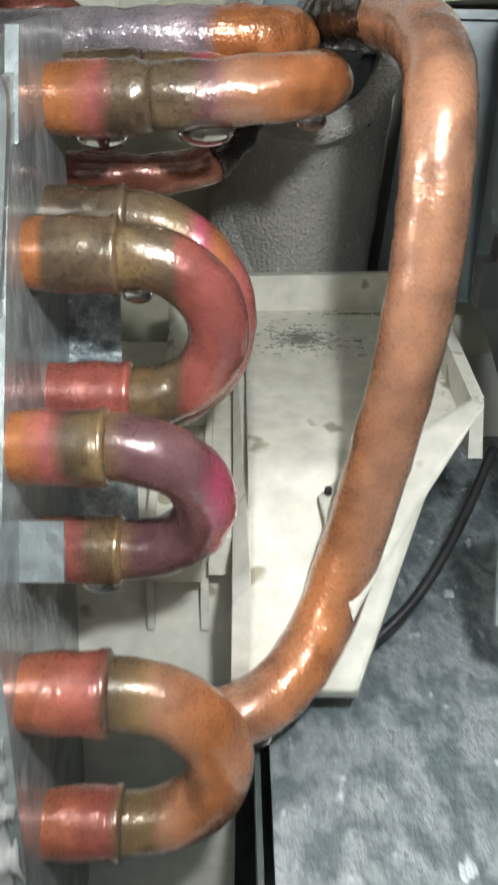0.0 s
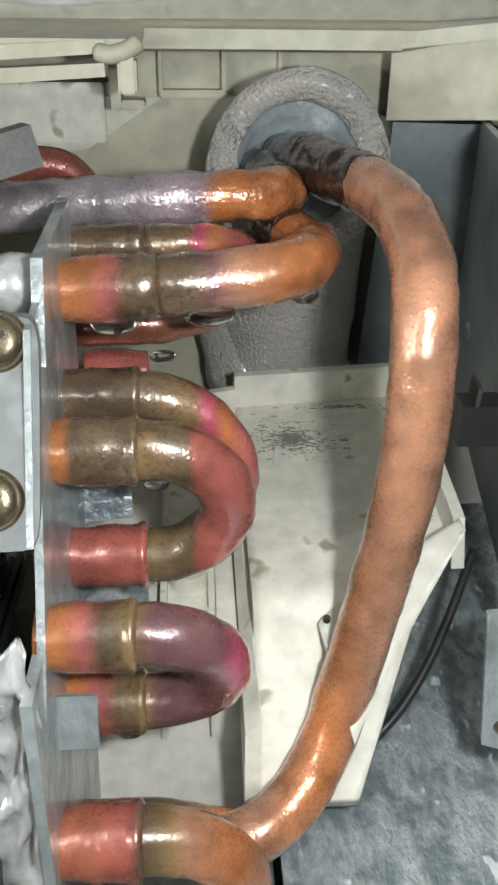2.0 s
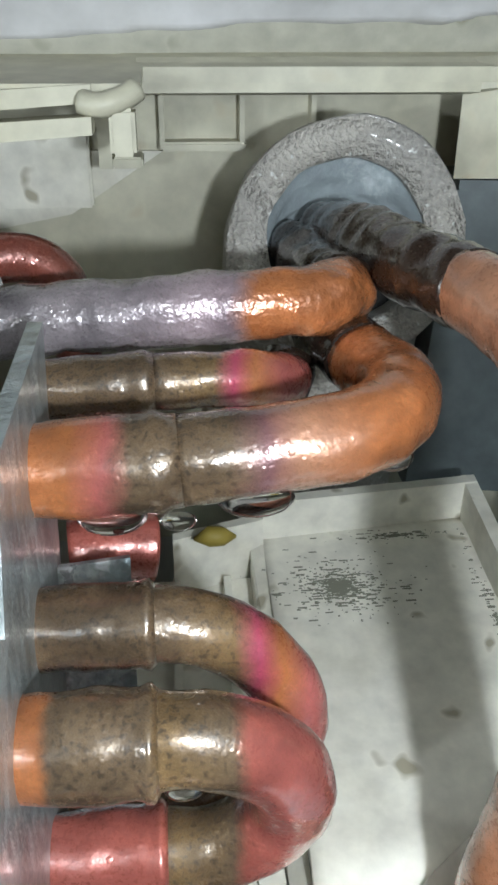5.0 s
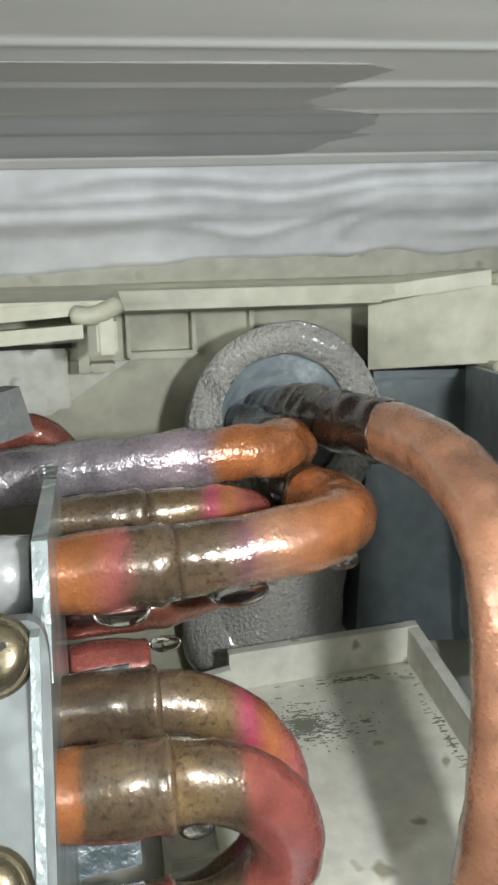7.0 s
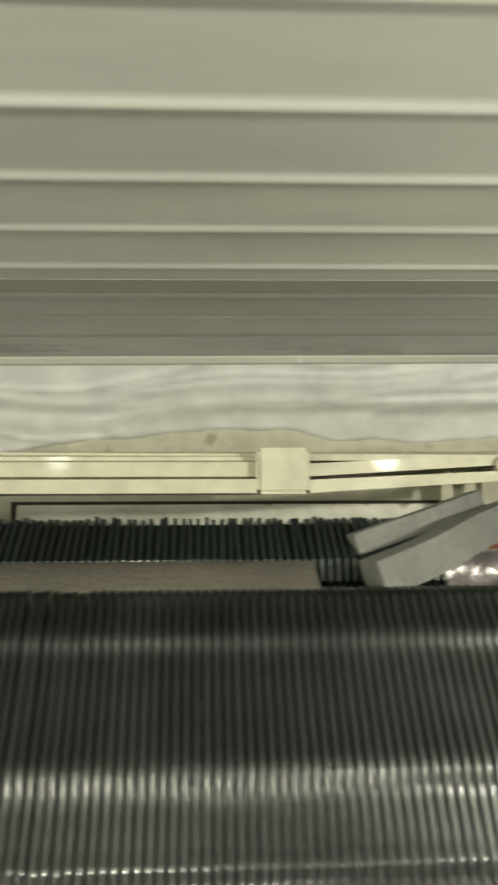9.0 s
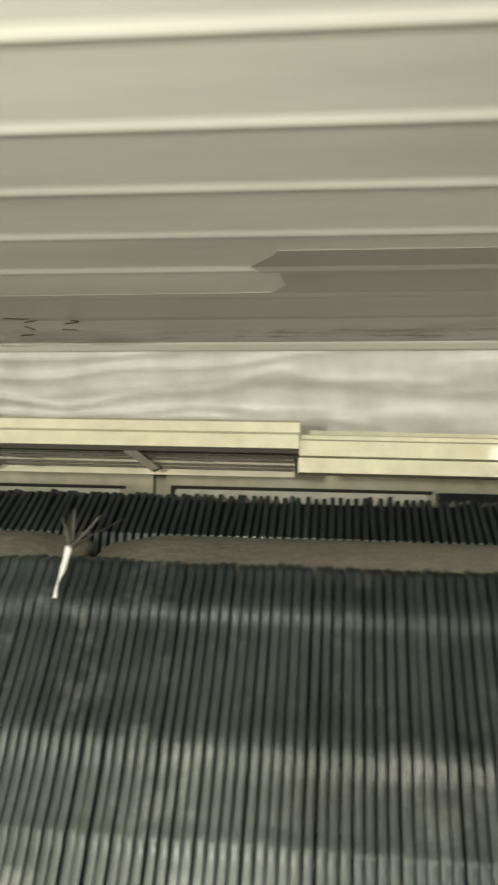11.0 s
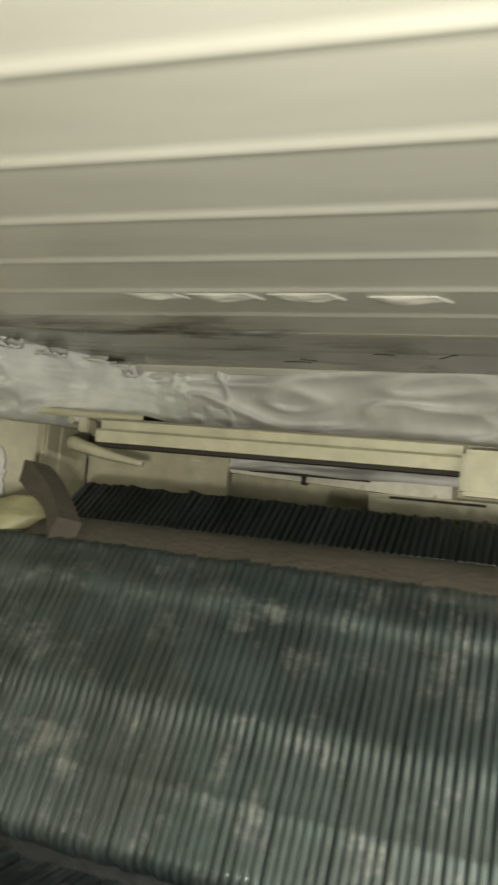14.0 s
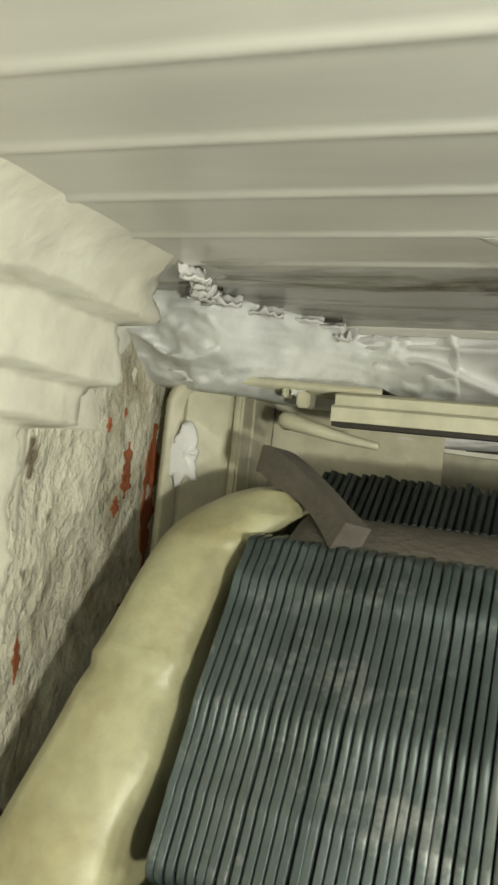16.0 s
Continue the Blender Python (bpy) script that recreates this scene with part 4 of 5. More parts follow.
bmb = bmesh.new()
out = []
for k in range(32):
    a = 2 * math.pi * k / 32
    ca, sa = math.cos(a), math.sin(a)
    u = math.copysign(abs(ca) ** 0.30, ca) * 0.0070
    w = math.copysign(abs(sa) ** 0.30, sa) * 0.0163
    out.append((-0.0397 + u, -0.0140 + w))
fr = [bmb.verts.new((x, bracket_y(z), z)) for x, z in out]
bk = [bmb.verts.new((x, bracket_y(z) + 0.0022, z)) for x, z in out]
bmb.faces.new(fr)
bmb.faces.new(bk[::-1])
for i in range(32):
    bmb.faces.new((fr[i], bk[i], bk[(i + 1) % 32], fr[(i + 1) % 32]))
part("plate", bmb, M_BRACKET, bracket, bevel=0.0006)
part("side_fold", hexa([(-0.0350, 0.1245, 0.0010), (-0.0338, 0.1245, 0.0010), (-0.0338, 0.142, 0.0030), (-0.0350, 0.142, 0.0030), (-0.0350, 0.1065, -0.0300), (-0.0338, 0.1065, -0.0300), (-0.0338, 0.128, -0.0330), (-0.0350, 0.128, -0.0330)]), M_GALV_WET, bracket)


def screw(x, z):
    s = thing("screw", "dull brassy cross-head screw, wet", "screw", group="bracket screws")
    y = bracket_y(z) - 0.0002
    n = Vector((0, -0.857, 0.514))
    c = Vector((x, y, z))
    part("washer", tube([c + n * -0.0004, c + n * 0.0002, c + n * 0.0006], lambda t: 0.0054 - 0.0006 * t, 28), M_SCREW, s, smooth=False)
    prof = [(0.0006, 0.0044), (0.0014, 0.0044), (0.0022, 0.0038), (0.0027, 0.0025), (0.0028, 0.0005)]
    bm = bmesh.new()
    side, up = Vector((1, 0, 0)), n.cross(Vector((1, 0, 0)))
    rings = [[bm.verts.new(c + n * h + (side * math.cos(a) + up * math.sin(a)) * r) for a in [2 * math.pi * k / 28 for k in range(28)]] for h, r in prof]
    for a, b in zip(rings, rings[1:]):
        for k in range(28):
            bm.faces.new((a[k], a[(k + 1) % 28], b[(k + 1) % 28], b[k]))
    bm.faces.new(rings[-1])
    part("head", bm, M_SCREW, s, smooth=True)
    for ang in (0.5, 0.5 + math.pi / 2):
        d, e = side * math.cos(ang) + up * math.sin(ang), side * -math.sin(ang) + up * math.cos(ang)
        a, b = c + n * 0.00265 - d * 0.0022, c + n * 0.00265 + d * 0.0022
        part("slot", hexa([a - e * 0.0004, b - e * 0.0004, b + e * 0.0004, a + e * 0.0004] + [p + n * 0.0003 for p in (a - e * 0.0004, b - e * 0.0004, b + e * 0.0004, a + e * 0.0004)]), M_DIRT, s)


screw(-0.0396, -0.0012)
screw(-0.0404, -0.0232)
tagged(part("sleeve", tube([(-0.0440, 0.146, 0.0015), (-0.0400, 0.146, 0.0017), (-0.0362, 0.146, 0.0017)], lambda s: 0.0062 - 0.0006 * abs(2 * s - 1), 24, 0.0003, 2), M_SHINE, smooth=True), "shiny tinned metal sleeve at the coil end", "sleeve")

# ---- copper tubes ----
WARM = [(0.0, ORANGE), (0.12, ORANGE), (0.20, PINK), (0.27, BROWN), (0.44, BROWN), (0.52, PURPLE), (0.60, ORANGE), (1.0, ORANGE)]
MC = {
    "t1": copper("copper_long_tube", [(0.0, ORANGE), (0.17, ORANGE), (0.235, PINK), (0.28, BROWN), (0.46, BROWN), (0.53, PURPLE), (0.60, TAN), (0.75, ORANGE), (1.0, ORANGE)], 0.04, 1.0),
    "u2": copper("copper_bend_brown", [(0.0, ORANGE), (0.13, ORANGE), (0.15, BROWN), (0.30, BROWN), (0.33, OCHRE), (0.44, BROWN), (0.47, RED), (0.75, PINK), (1.0, PINK)], 0.03, 2.0),
    "u3": copper("copper_bend_purple", [(0.0, ORANGE), (0.12, ORANGE), (0.18, PINK), (0.235, BROWN), (0.30, OCHRE), (0.35, PURPLE), (0.52, PURPLE), (0.57, MAGENTA), (1.0, ORANGE)], 0.05, 3.0),
    "u4": copper("copper_bend_orange", [(0.0, ORANGE), (0.10, (0.42, 0.14, 0.075)), (0.26, RED), (0.30, BROWN), (0.38, OCHRE), (0.42, TAN), (0.55, ORANGE), (1.0, ORANGE)], 0.04, 4.0, 0.25),
    "b": copper("copper_bend_rear", [(0.0, ORANGE), (0.10, BROWN), (0.33, BROWN), (0.45, OCHRE), (0.50, MAGENTA), (0.55, ORANGE), (0.61, PINK), (1.0, RED)], 0.04, 5.0),
    "big": copper("copper_suction_pipe", [(0.0, TAN), (0.6, TAN), (0.86, ORANGE), (1.0, TAN)], 0.05, 6.0, 0.03, 0.14),
    "purple": copper("copper_frosted_tube", [(0.0, (0.23, 0.21, 0.22)), (0.25, (0.26, 0.23, 0.25)), (0.50, (0.36, 0.28, 0.31)), (0.56, ORANGE), (0.85, ORANGE), (0.92, (0.34, 0.22, 0.22)), (1.0, DARK)], 0.07, 7.0, 0.3, 0.7),
    "red": copper("copper_red_tube", [(0.0, RED), (0.3, RED), (0.55, ORANGE), (1.0, RED)], 0.05, 8.0, 0.5),
    "deepred": copper("copper_deep_red", [(0.0, (0.22, 0.065, 0.045)), (0.4, (0.22, 0.085, 0.050)), (1.0, (0.26, 0.10, 0.05))], 0.05, 8.3, 0.7),
    "dark": copper("copper_blackened", [(0.0, DARK), (0.5, (0.028, 0.018, 0.013)), (1.0, (0.035, 0.02, 0.013))], 0.05, 9.0, 0.4),
}


def cuff_radius(r, xs, xa=-0.036, xb=0.0):
    """Tube radius with a flared joint: swollen socket up to xs, then the thinner bend."""
    def f(x):
        if x < xs - 0.0012:
            return r * (1.0 + 0.10 * min(1, max(0, (x - xa) / 0.008)))
        if x < xs + 0.0006:
            return r * 1.16
        return r * 1.02
    return f


def hairpin(name, label, top, low, r, xs, reach, mat, low_mat=None, seed=0.0, start=-0.036):
    """A return bend between two straight tube ends."""
    t = thing(name, label, "return bend", group="return bends")
    top, low = Vector((0, *top)), Vector((0, *low))
    c, h = (top + low) / 2, (top - low).length / 2
    d = (top - low).normalized()
    cx = reach - r - h
    fr = cuff_radius(r, xs)
    for nm, p, m in (("upper_socket", top, mat), ("lower_socket", low, low_mat or mat)):
        xs_ = [start + (xs + 0.0008 - start) * i / 26 for i in range(27)]
        pts = [Vector((x, p.y, p.z)) for x in xs_]
        part(nm, tube(pts, lambda s: fr(start + (xs + 0.0008 - start) * s), 24, 0.0005, seed), m, t, smooth=True)
    pts = []
    for i in range(6):
        pts.append(Vector((xs - 0.001 + (cx - xs + 0.001) * i / 6, top.y, top.z)))
    for k in range(29):
        a = math.pi * k / 28
        pts.append(Vector((cx + h * math.sin(a), 0, 0)) + Vector((0, c.y, c.z)) + Vector((0, d.y, d.z)) * h * math.cos(a))
    for i in range(1, 7):
        pts.append(Vector((cx + (xs - 0.001 - cx) * i / 6, low.y, low.z)))
    part("bend", tube(pts, r * 0.97, 24, 0.00045, seed + 4), mat, t, smooth=True)
    return t


hairpin("return_bend", "tarnished brown and red wet copper return bend", (0.1320, -0.0262), (0.1390, -0.0555), 0.0060, -0.0185, 0.0050, MC["u2"], MC["red"], 1.0)
hairpin("return_bend", "purple tarnished wet copper return bend with magenta tip", (0.1100, -0.0520), (0.1200, -0.0785), 0.0058, -0.0190, 0.0030, MC["u3"], None, 2.0)
hairpin("return_bend", "orange wet copper return bend with dark solder joint", (0.1000, -0.0950), (0.1040, -0.1330), 0.0066, -0.0195, 0.0070, MC["u4"], None, 3.0)
hairpin("return_bend", "brown tarnished copper return bend at the rear row", (0.1500, -0.0235), (0.1520, -0.0645), 0.0054, -0.0190, 0.0068, MC["b"], None, 4.0)


def run(name, label, ctrl, r, mat, seed, lumps=0.0004, xs=None, dark=None, cat="copper tube"):
    t = thing(name, label, cat)
    pts = curve_points(ctrl, 10)
    f = cuff_radius(r, xs) if xs is not None else None
    if f:
        cut = [i for i, p in enumerate(pts) if p.x > xs + 0.001][0]
        part("socket", tube(pts[:cut + 1], lambda s: f(pts[0].x + (pts[cut].x - pts[0].x) * s), 24, lumps, seed), mat, t, smooth=True)
        pts = pts[cut:]
    if dark:
        n = int(len(pts) * dark)
        part("blackened_end", tube(pts[n:], r * 1.01, 24, lumps * 2, seed + 3), MC["dark"], t, "soot-black wet end", smooth=True)
        pts = pts[:n + 1]
    part("pipe", tube(pts, r, 24, lumps, seed), mat, t, smooth=True)
    return t


run("copper_tube", "long wet copper tube with brown solder joint bent into foam", [(-0.036, 0.1580, -0.0036), (-0.020, 0.1580, -0.0030), (-0.006, 0.1585, -0.0022), (0.006, 0.1595, -0.0012), (0.0135, 0.1625, -0.0006), (0.0182, 0.1690, -0.0004), (0.0195, 0.1780, -0.0008), (0.0165, 0.1900, -0.0014), (0.0130, 0.2080, -0.0010), (0.0150, 0.2420, 0.0000)], 0.0062, MC["t1"], 1.5, 0.0004, -0.0165, 0.72)
run("copper_tube", "frosted purple grey tube with orange end, bent back into the foam", [(-0.064, 0.189, 0.0045), (-0.050, 0.190, 0.0056), (-0.030, 0.1905, 0.0066), (-0.010, 0.1910, 0.0074), (0.0060, 0.1920, 0.0080), (0.0125, 0.1950, 0.0078), (0.0155, 0.2020, 0.0068), (0.0150, 0.2150, 0.0055), (0.0130, 0.2420, 0.0040)], 0.0059, MC["purple"], 2.5, 0.0008, None, 0.72)
suction = run("suction_pipe", "thick wet copper suction pipe curving down from the foam", [(0.0322, 0.1850, 0.0118), (0.0350, 0.1755, 0.0108), (0.0370, 0.1660, 0.0090), (0.0376, 0.1540, 0.0050), (0.0370, 0.1455, 0.0000), (0.0366, 0.1410, -0.0060), (0.0365, 0.1380, -0.0190), (0.0352, 0.1365, -0.0410), (0.0315, 0.1370, -0.0680), (0.0262, 0.1330, -0.0890), (0.0205, 0.1265, -0.1030), (0.0130, 0.1190, -0.1105), (0.0040, 0.1130, -0.1130), (-0.0080, 0.1100, -0.1140)], 0.0065, MC["big"], 3.5, 0.0004, None, None, "copper pipe")
part("blackened_end", tube(curve_points([(0.0200, 0.2440, 0.0070), (0.0230, 0.2200, 0.0110), (0.0265, 0.2000, 0.0120), (0.0327, 0.1835, 0.0117)], 14), lambda q: 0.0067 + 0.00018 * math.sin(55 * q), 24, 0.0007, 1), MC["dark"], suction, "soot-black wrinkled end", smooth=True)
run("copper_tube", "lower copper pipe stub behind the bend", [(-0.036, 0.118, -0.113), (-0.020, 0.118, -0.113), (-0.004, 0.115, -0.1135), (0.006, 0.113, -0.1130)], 0.0048, MC["u4"], 6.5)
run("copper_tube", "dark red thin copper tube passing under the long tube", [(-0.036, 0.183, -0.0205), (-0.024, 0.184, -0.0210), (-0.014, 0.185, -0.0208), (-0.0040, 0.187, -0.0185), (0.0020, 0.191, -0.0125), (0.0060, 0.198, -0.0040)], 0.0046, MC["deepred"], 7.5, 0.0005, None, 0.62)
run("copper_tube", "red copper elbow behind the frosted tube", [(-0.062, 0.200, 0.0050), (-0.052, 0.206, 0.0100), (-0.043, 0.210, 0.0115), (-0.0365, 0.212, 0.0088), (-0.0335, 0.212, 0.0020), (-0.0325, 0.210, -0.0160)], 0.0044, MC["deepred"], 8.5)
run("copper_tube", "brown copper tube in line behind the long tube", [(-0.036, 0.177, 0.0000), (-0.022, 0.177, 0.0004), (-0.008, 0.178, 0.0004), (0.000, 0.181, -0.0010), (0.004, 0.187, -0.0040)], 0.0044, MC["b"], 9.5, 0.0004, -0.0190)
run("copper_tube", "red copper stub behind the return bends", [(-0.034, 0.182, -0.033), (-0.026, 0.183, -0.033), (-0.0195, 0.184, -0.034)], 0.0062, MC["red"], 10.5)


def drop(x, y, z, s, stretch=1.3):
    bm = bmesh.new()
    bmesh.ops.create_uvsphere(bm, u_segments=14, v_segments=9, radius=s)
    for v in bm.verts:
        k = 1 + 0.25 * max(0, v.co.z / s)
        v.co = Vector((x + v.co.x * stretch * k, y + v.co.y * k, z + v.co.z * (0.75 if v.co.z > 0 else 0.85)))
    tagged(part("water_drop", bm, M_WATER, smooth=True), "clear water drop hanging under a tube", "water drop", group="water drops")


for d in ((-0.0235, 0.1565, -0.0100, 0.0030, 1.6), (-0.0040, 0.1575, -0.0088, 0.0030, 1.8), (0.0165, 0.1640, -0.0070, 0.0022, 1.4), (-0.0225, 0.1190, -0.0852, 0.0024, 1.7), (-0.0150, 0.1305, -0.0328, 0.0016, 1.6), (0.0080, 0.1150, -0.1205, 0.0026, 1.2), (0.0150, 0.1990, 0.0010, 0.0016, 1.4), (-0.010, 0.116, -0.1190, 0.0022, 1.5), (-0.0150, 0.1840, -0.0290, 0.0020, 1.6)):
    drop(*d)

# ---- foam round the pipe bundle ----
foam = thing("pipe_insulation", "sparkling grey foam insulation elbow round the pipes", "pipe insulation")
axis = curve_points([(0.0235, 0.2380, 0.0060), (0.0235, 0.2500, 0.0030), (0.0238, 0.2640, -0.0080), (0.0240, 0.2720, -0.0260), (0.0240, 0.2770, -0.0480), (0.0225, 0.2790, -0.0760)], 8)


def foam_shell():
    bm = bmesh.new()
    ro, ri = 0.0262, 0.0178
    loops = []
    side = Vector((1, 0, 0))
    for i, p in enumerate(axis):
        d = (axis[min(i + 1, len(axis) - 1)] - axis[max(i - 1, 0)]).normalized()
        if i == 0:
            d = Vector((0, 0.93, -0.36))
        up = side.cross(d).normalized()
        for_r = []
        for r in (ro, ri):
            ring = []
            for k in range(40):
                a = 2 * math.pi * k / 40
                n = side * math.cos(a) + up * math.sin(a)
                q = p + n * r * (1.0 if r == ri else 1 + 0.03 * math.sin(2 * a))
                q += n * 0.0008 * noise.noise(q * 130)
                ring.append(bm.verts.new(q))
            for_r.append(ring)
        loops.append(for_r)
    for a, b in zip(loops, loops[1:]):
        for j in (0, 1):
            for k in range(40):
                bm.faces.new((a[j][k], a[j][(k + 1) % 40], b[j][(k + 1) % 40], b[j][k]))
    for k in range(40):
        bm.faces.new((loops[0][0][k], loops[0][0][(k + 1) % 40], loops[0][1][(k + 1) % 40], loops[0][1][k]))
    return bm


part("shell", foam_shell(), M_FOAM, foam, smooth=True)


def wrap_fn(u, v):
    r = 0.0181 * (1 - 0.62 * v)
    z = 0.0055 + r * math.sin(math.pi * u) * 1.02 - 0.004 * v + 0.0010 * noise.noise(Vector((u * 6, v * 5, 2)))
    return Vector((0.0235 + 0.0181 * math.cos(math.pi * u) * (1 - 0.30 * v), 0.2392 + 0.387 * (z - 0.006) + 0.011 * v, z))


part("inner_wrap", sheet(wrap_fn, 40, 16, (0, 0.002, 0)), M_FOAM_IN, foam, "smooth grey inner wrap", smooth=True)
# Black slab paints the shade inside the open end of the elbow
part("hollow_shade", slab((0.0065, 0.2440, -0.016), (0.0405, 0.2440, -0.016), (0.0405, 0.2520, 0.008), (0.0065, 0.2520, 0.008), 0.002), M_BLACK, foam)
tagged(part("insulation_tail", tube(curve_points([(0.0060, 0.276, -0.040), (0.0080, 0.270, -0.060), (0.0130, 0.265, -0.074), (0.024, 0.262, -0.082)], 8), 0.0130, 28, 0.0010, 5, True, 120), M_FOAM, smooth=True), "second grey foam sleeve low behind the tray", "pipe insulation")

# ---- electrical box and side panel ----
ebox = thing("control_box", "dark grey steel control box with a folded lid", "control box")
part("body", hexa([(0.0500, 0.264, -0.0720), (0.150, 0.246, -0.0720), (0.150, 0.300, -0.072), (0.0500, 0.300, -0.072), (0.0555, 0.264, 0.0125), (0.150, 0.246, 0.0125), (0.150, 0.300, 0.0125), (0.0555, 0.300, 0.0125)]), M_BOX, ebox, bevel=0.0006)
part("lid", hexa([(0.0545, 0.260, 0.0125), (0.150, 0.242, 0.0125), (0.150, 0.302, 0.0125), (0.0545, 0.302, 0.0125), (0.0545, 0.260, 0.0150), (0.150, 0.242, 0.0150), (0.150, 0.302, 0.0150), (0.0545, 0.302, 0.0150)]), M_BOX, ebox, bevel=0.0006)
side = thing("partition_plate", "grey steel partition plate with a punched slot", "metal plate")
part("sheet", hexa([(0.0640, 0.1050, -0.0900), (0.0660, 0.1050, -0.0900), (0.0800, 0.2480, -0.0620), (0.0780, 0.2480, -0.0620), (0.0600, 0.1750, 0.0210), (0.0620, 0.1750, 0.0210), (0.0800, 0.2480, 0.0170), (0.0780, 0.2480, 0.0170)]), M_SIDE, side)
part("slot", slab((0.0578, 0.1640, -0.0445), (0.0590, 0.1640, -0.0300), (0.0598, 0.1720, -0.0300), (0.0590, 0.1720, -0.0445), 0.0010), M_DIRT, side)
part("tab", hexa([(0.0550, 0.1640, -0.0450), (0.0650, 0.1640, -0.0450), (0.0655, 0.1720, -0.0450), (0.0555, 0.1720, -0.0450), (0.0550, 0.1640, -0.0345), (0.0650, 0.1640, -0.0345), (0.0655, 0.1720, -0.0345), (0.0555, 0.1720, -0.0345)]), M_CABLE, side, bevel=0.0005)
part("rivet", tube([(0.0715, 0.212, -0.034), (0.0702, 0.212, -0.034)], 0.0022, 16), M_GALV, side)

# ---- drain tray ----
tray = thing("drain_tray", "dirty ivory plastic drain tray with raised rim and ribs", "drain tray")


def tray_z(y):
    return -0.0690 - 0.10 * max(0.0, 0.235 - y) - 1.2 * max(0.0, 0.150 - y)


def tray_floor(u, v):
    """Floor of the right compartment, cut off at a slant towards the front."""
    y = 0.2420 - v * 0.120
    wide = 0.0600 if y > 0.172 else 0.0600 - (0.172 - y) * 0.62
    return Vector((0.0055 + u * (wide - 0.0055), y, tray_z(y)))


part("floor", sheet(tray_floor, 16, 40, (0, 0, -0.003)), M_IVORY, tray, smooth=True)
part("rim", hexa([(0.0052, 0.2360, -0.072), (0.0620, 0.2425, -0.072), (0.0620, 0.2460, -0.072), (0.0052, 0.2395, -0.072), (0.0052, 0.2350, -0.0578), (0.0620, 0.2415, -0.0578), (0.0620, 0.2450, -0.0578), (0.0052, 0.2385, -0.0578)]), M_IVORY, tray, bevel=0.0006)
part("rim", hexa([(0.0585, 0.165, -0.082), (0.0620, 0.165, -0.082), (0.0625, 0.245, -0.072), (0.0590, 0.245, -0.072), (0.0570, 0.165, -0.066), (0.0600, 0.165, -0.066), (0.0625, 0.245, -0.0578), (0.0590, 0.245, -0.0578)]), M_IVORY, tray, bevel=0.0006)
part("step", hexa([(0.0022, 0.122, -0.115), (0.0058, 0.122, -0.115), (0.0058, 0.240, -0.074), (0.0022, 0.240, -0.074), (0.0022, 0.122, -0.0925), (0.0058, 0.122, -0.0885), (0.0058, 0.240, -0.0680), (0.0022, 0.240, -0.0690)]), M_IVORY, tray, bevel=0.0005)
part("low_floor", sheet(lambda u, v: Vector((-0.060 + 0.064 * u, 0.232 - 0.110 * v, -0.078 - 0.022 * v - 0.9 * max(0.0, v - 0.72) ** 1.3)), 10, 30, (0, 0, -0.003)), M_IVORY, tray)
part("low_rim", hexa([(-0.0170, 0.2270, -0.080), (0.0055, 0.2345, -0.080), (0.0055, 0.2375, -0.080), (-0.0170, 0.2300, -0.080), (-0.0170, 0.2260, -0.0615), (0.0055, 0.2335, -0.0615), (0.0055, 0.2365, -0.0615), (-0.0170, 0.2290, -0.0615)]), M_IVORY, tray, bevel=0.0006)
for x in (-0.0165, -0.0040):
    part("rib", hexa([(x - 0.0009, 0.145, -0.118), (x + 0.0009, 0.145, -0.118), (x + 0.0009, 0.228, -0.082), (x - 0.0009, 0.228, -0.082), (x - 0.0009, 0.145, -0.092), (x + 0.0009, 0.145, -0.092), (x + 0.0009, 0.228, -0.0740), (x - 0.0009, 0.228, -0.0740)]), M_IVORY, tray, bevel=0.0004)
for y, z in ((0.190, -0.0880), (0.1600, -0.0935)):
    part("cross_rib", box((-0.0165, y - 0.001, z - 0.006), (0.0030, y + 0.001, z + 0.005)), M_IVORY, tray, bevel=0.0004)
part("boss", tube([(-0.010, 0.172, -0.094), (-0.010, 0.172, -0.0852), (-0.010, 0.172, -0.0845)], lambda q: 0.0056 - 0.0006 * q, 28), M_IVORY, tray, "round screw boss")
part("raised_pad", hexa([(-0.0030, 0.1420, -0.1000), (0.0020, 0.1420, -0.1000), (0.0020, 0.2000, -0.0900), (-0.0030, 0.2000, -0.0900), (-0.0030, 0.1420, -0.0900), (0.0020, 0.1420, -0.0900), (0.0020, 0.2000, -0.0815), (-0.0030, 0.2000, -0.0815)]), M_IVORY, tray, bevel=0.0009)
part("raised_pad", hexa([(-0.0155, 0.1420, -0.1020), (-0.0045, 0.1420, -0.1020), (-0.0045, 0.1900, -0.0930), (-0.0155, 0.1900, -0.0930), (-0.0155, 0.1420, -0.0935), (-0.0045, 0.1420, -0.0935), (-0.0045, 0.1900, -0.0855), (-0.0155, 0.1900, -0.0855)]), M_IVORY, tray, bevel=0.0009)
flap_me = sheet(lambda u, v: Vector((0.0205 + 0.0375 * u + 0.006 * v * (1 - u), 0.1435 + 0.0200 * u ** 0.8 - 0.022 * v * (1 - 0.75 * u), -0.0800 + 0.0150 * u - 0.016 * v * (1 - u))), 18, 6, (0, 0.0008, -0.0012))
part("flap", flap_me, M_IVORY, tray, smooth=True)
part("pivot", tube([(0.0225, 0.1435, -0.0795), (0.0225, 0.1433, -0.0782)], 0.0008, 12), M_DIRT, tray)


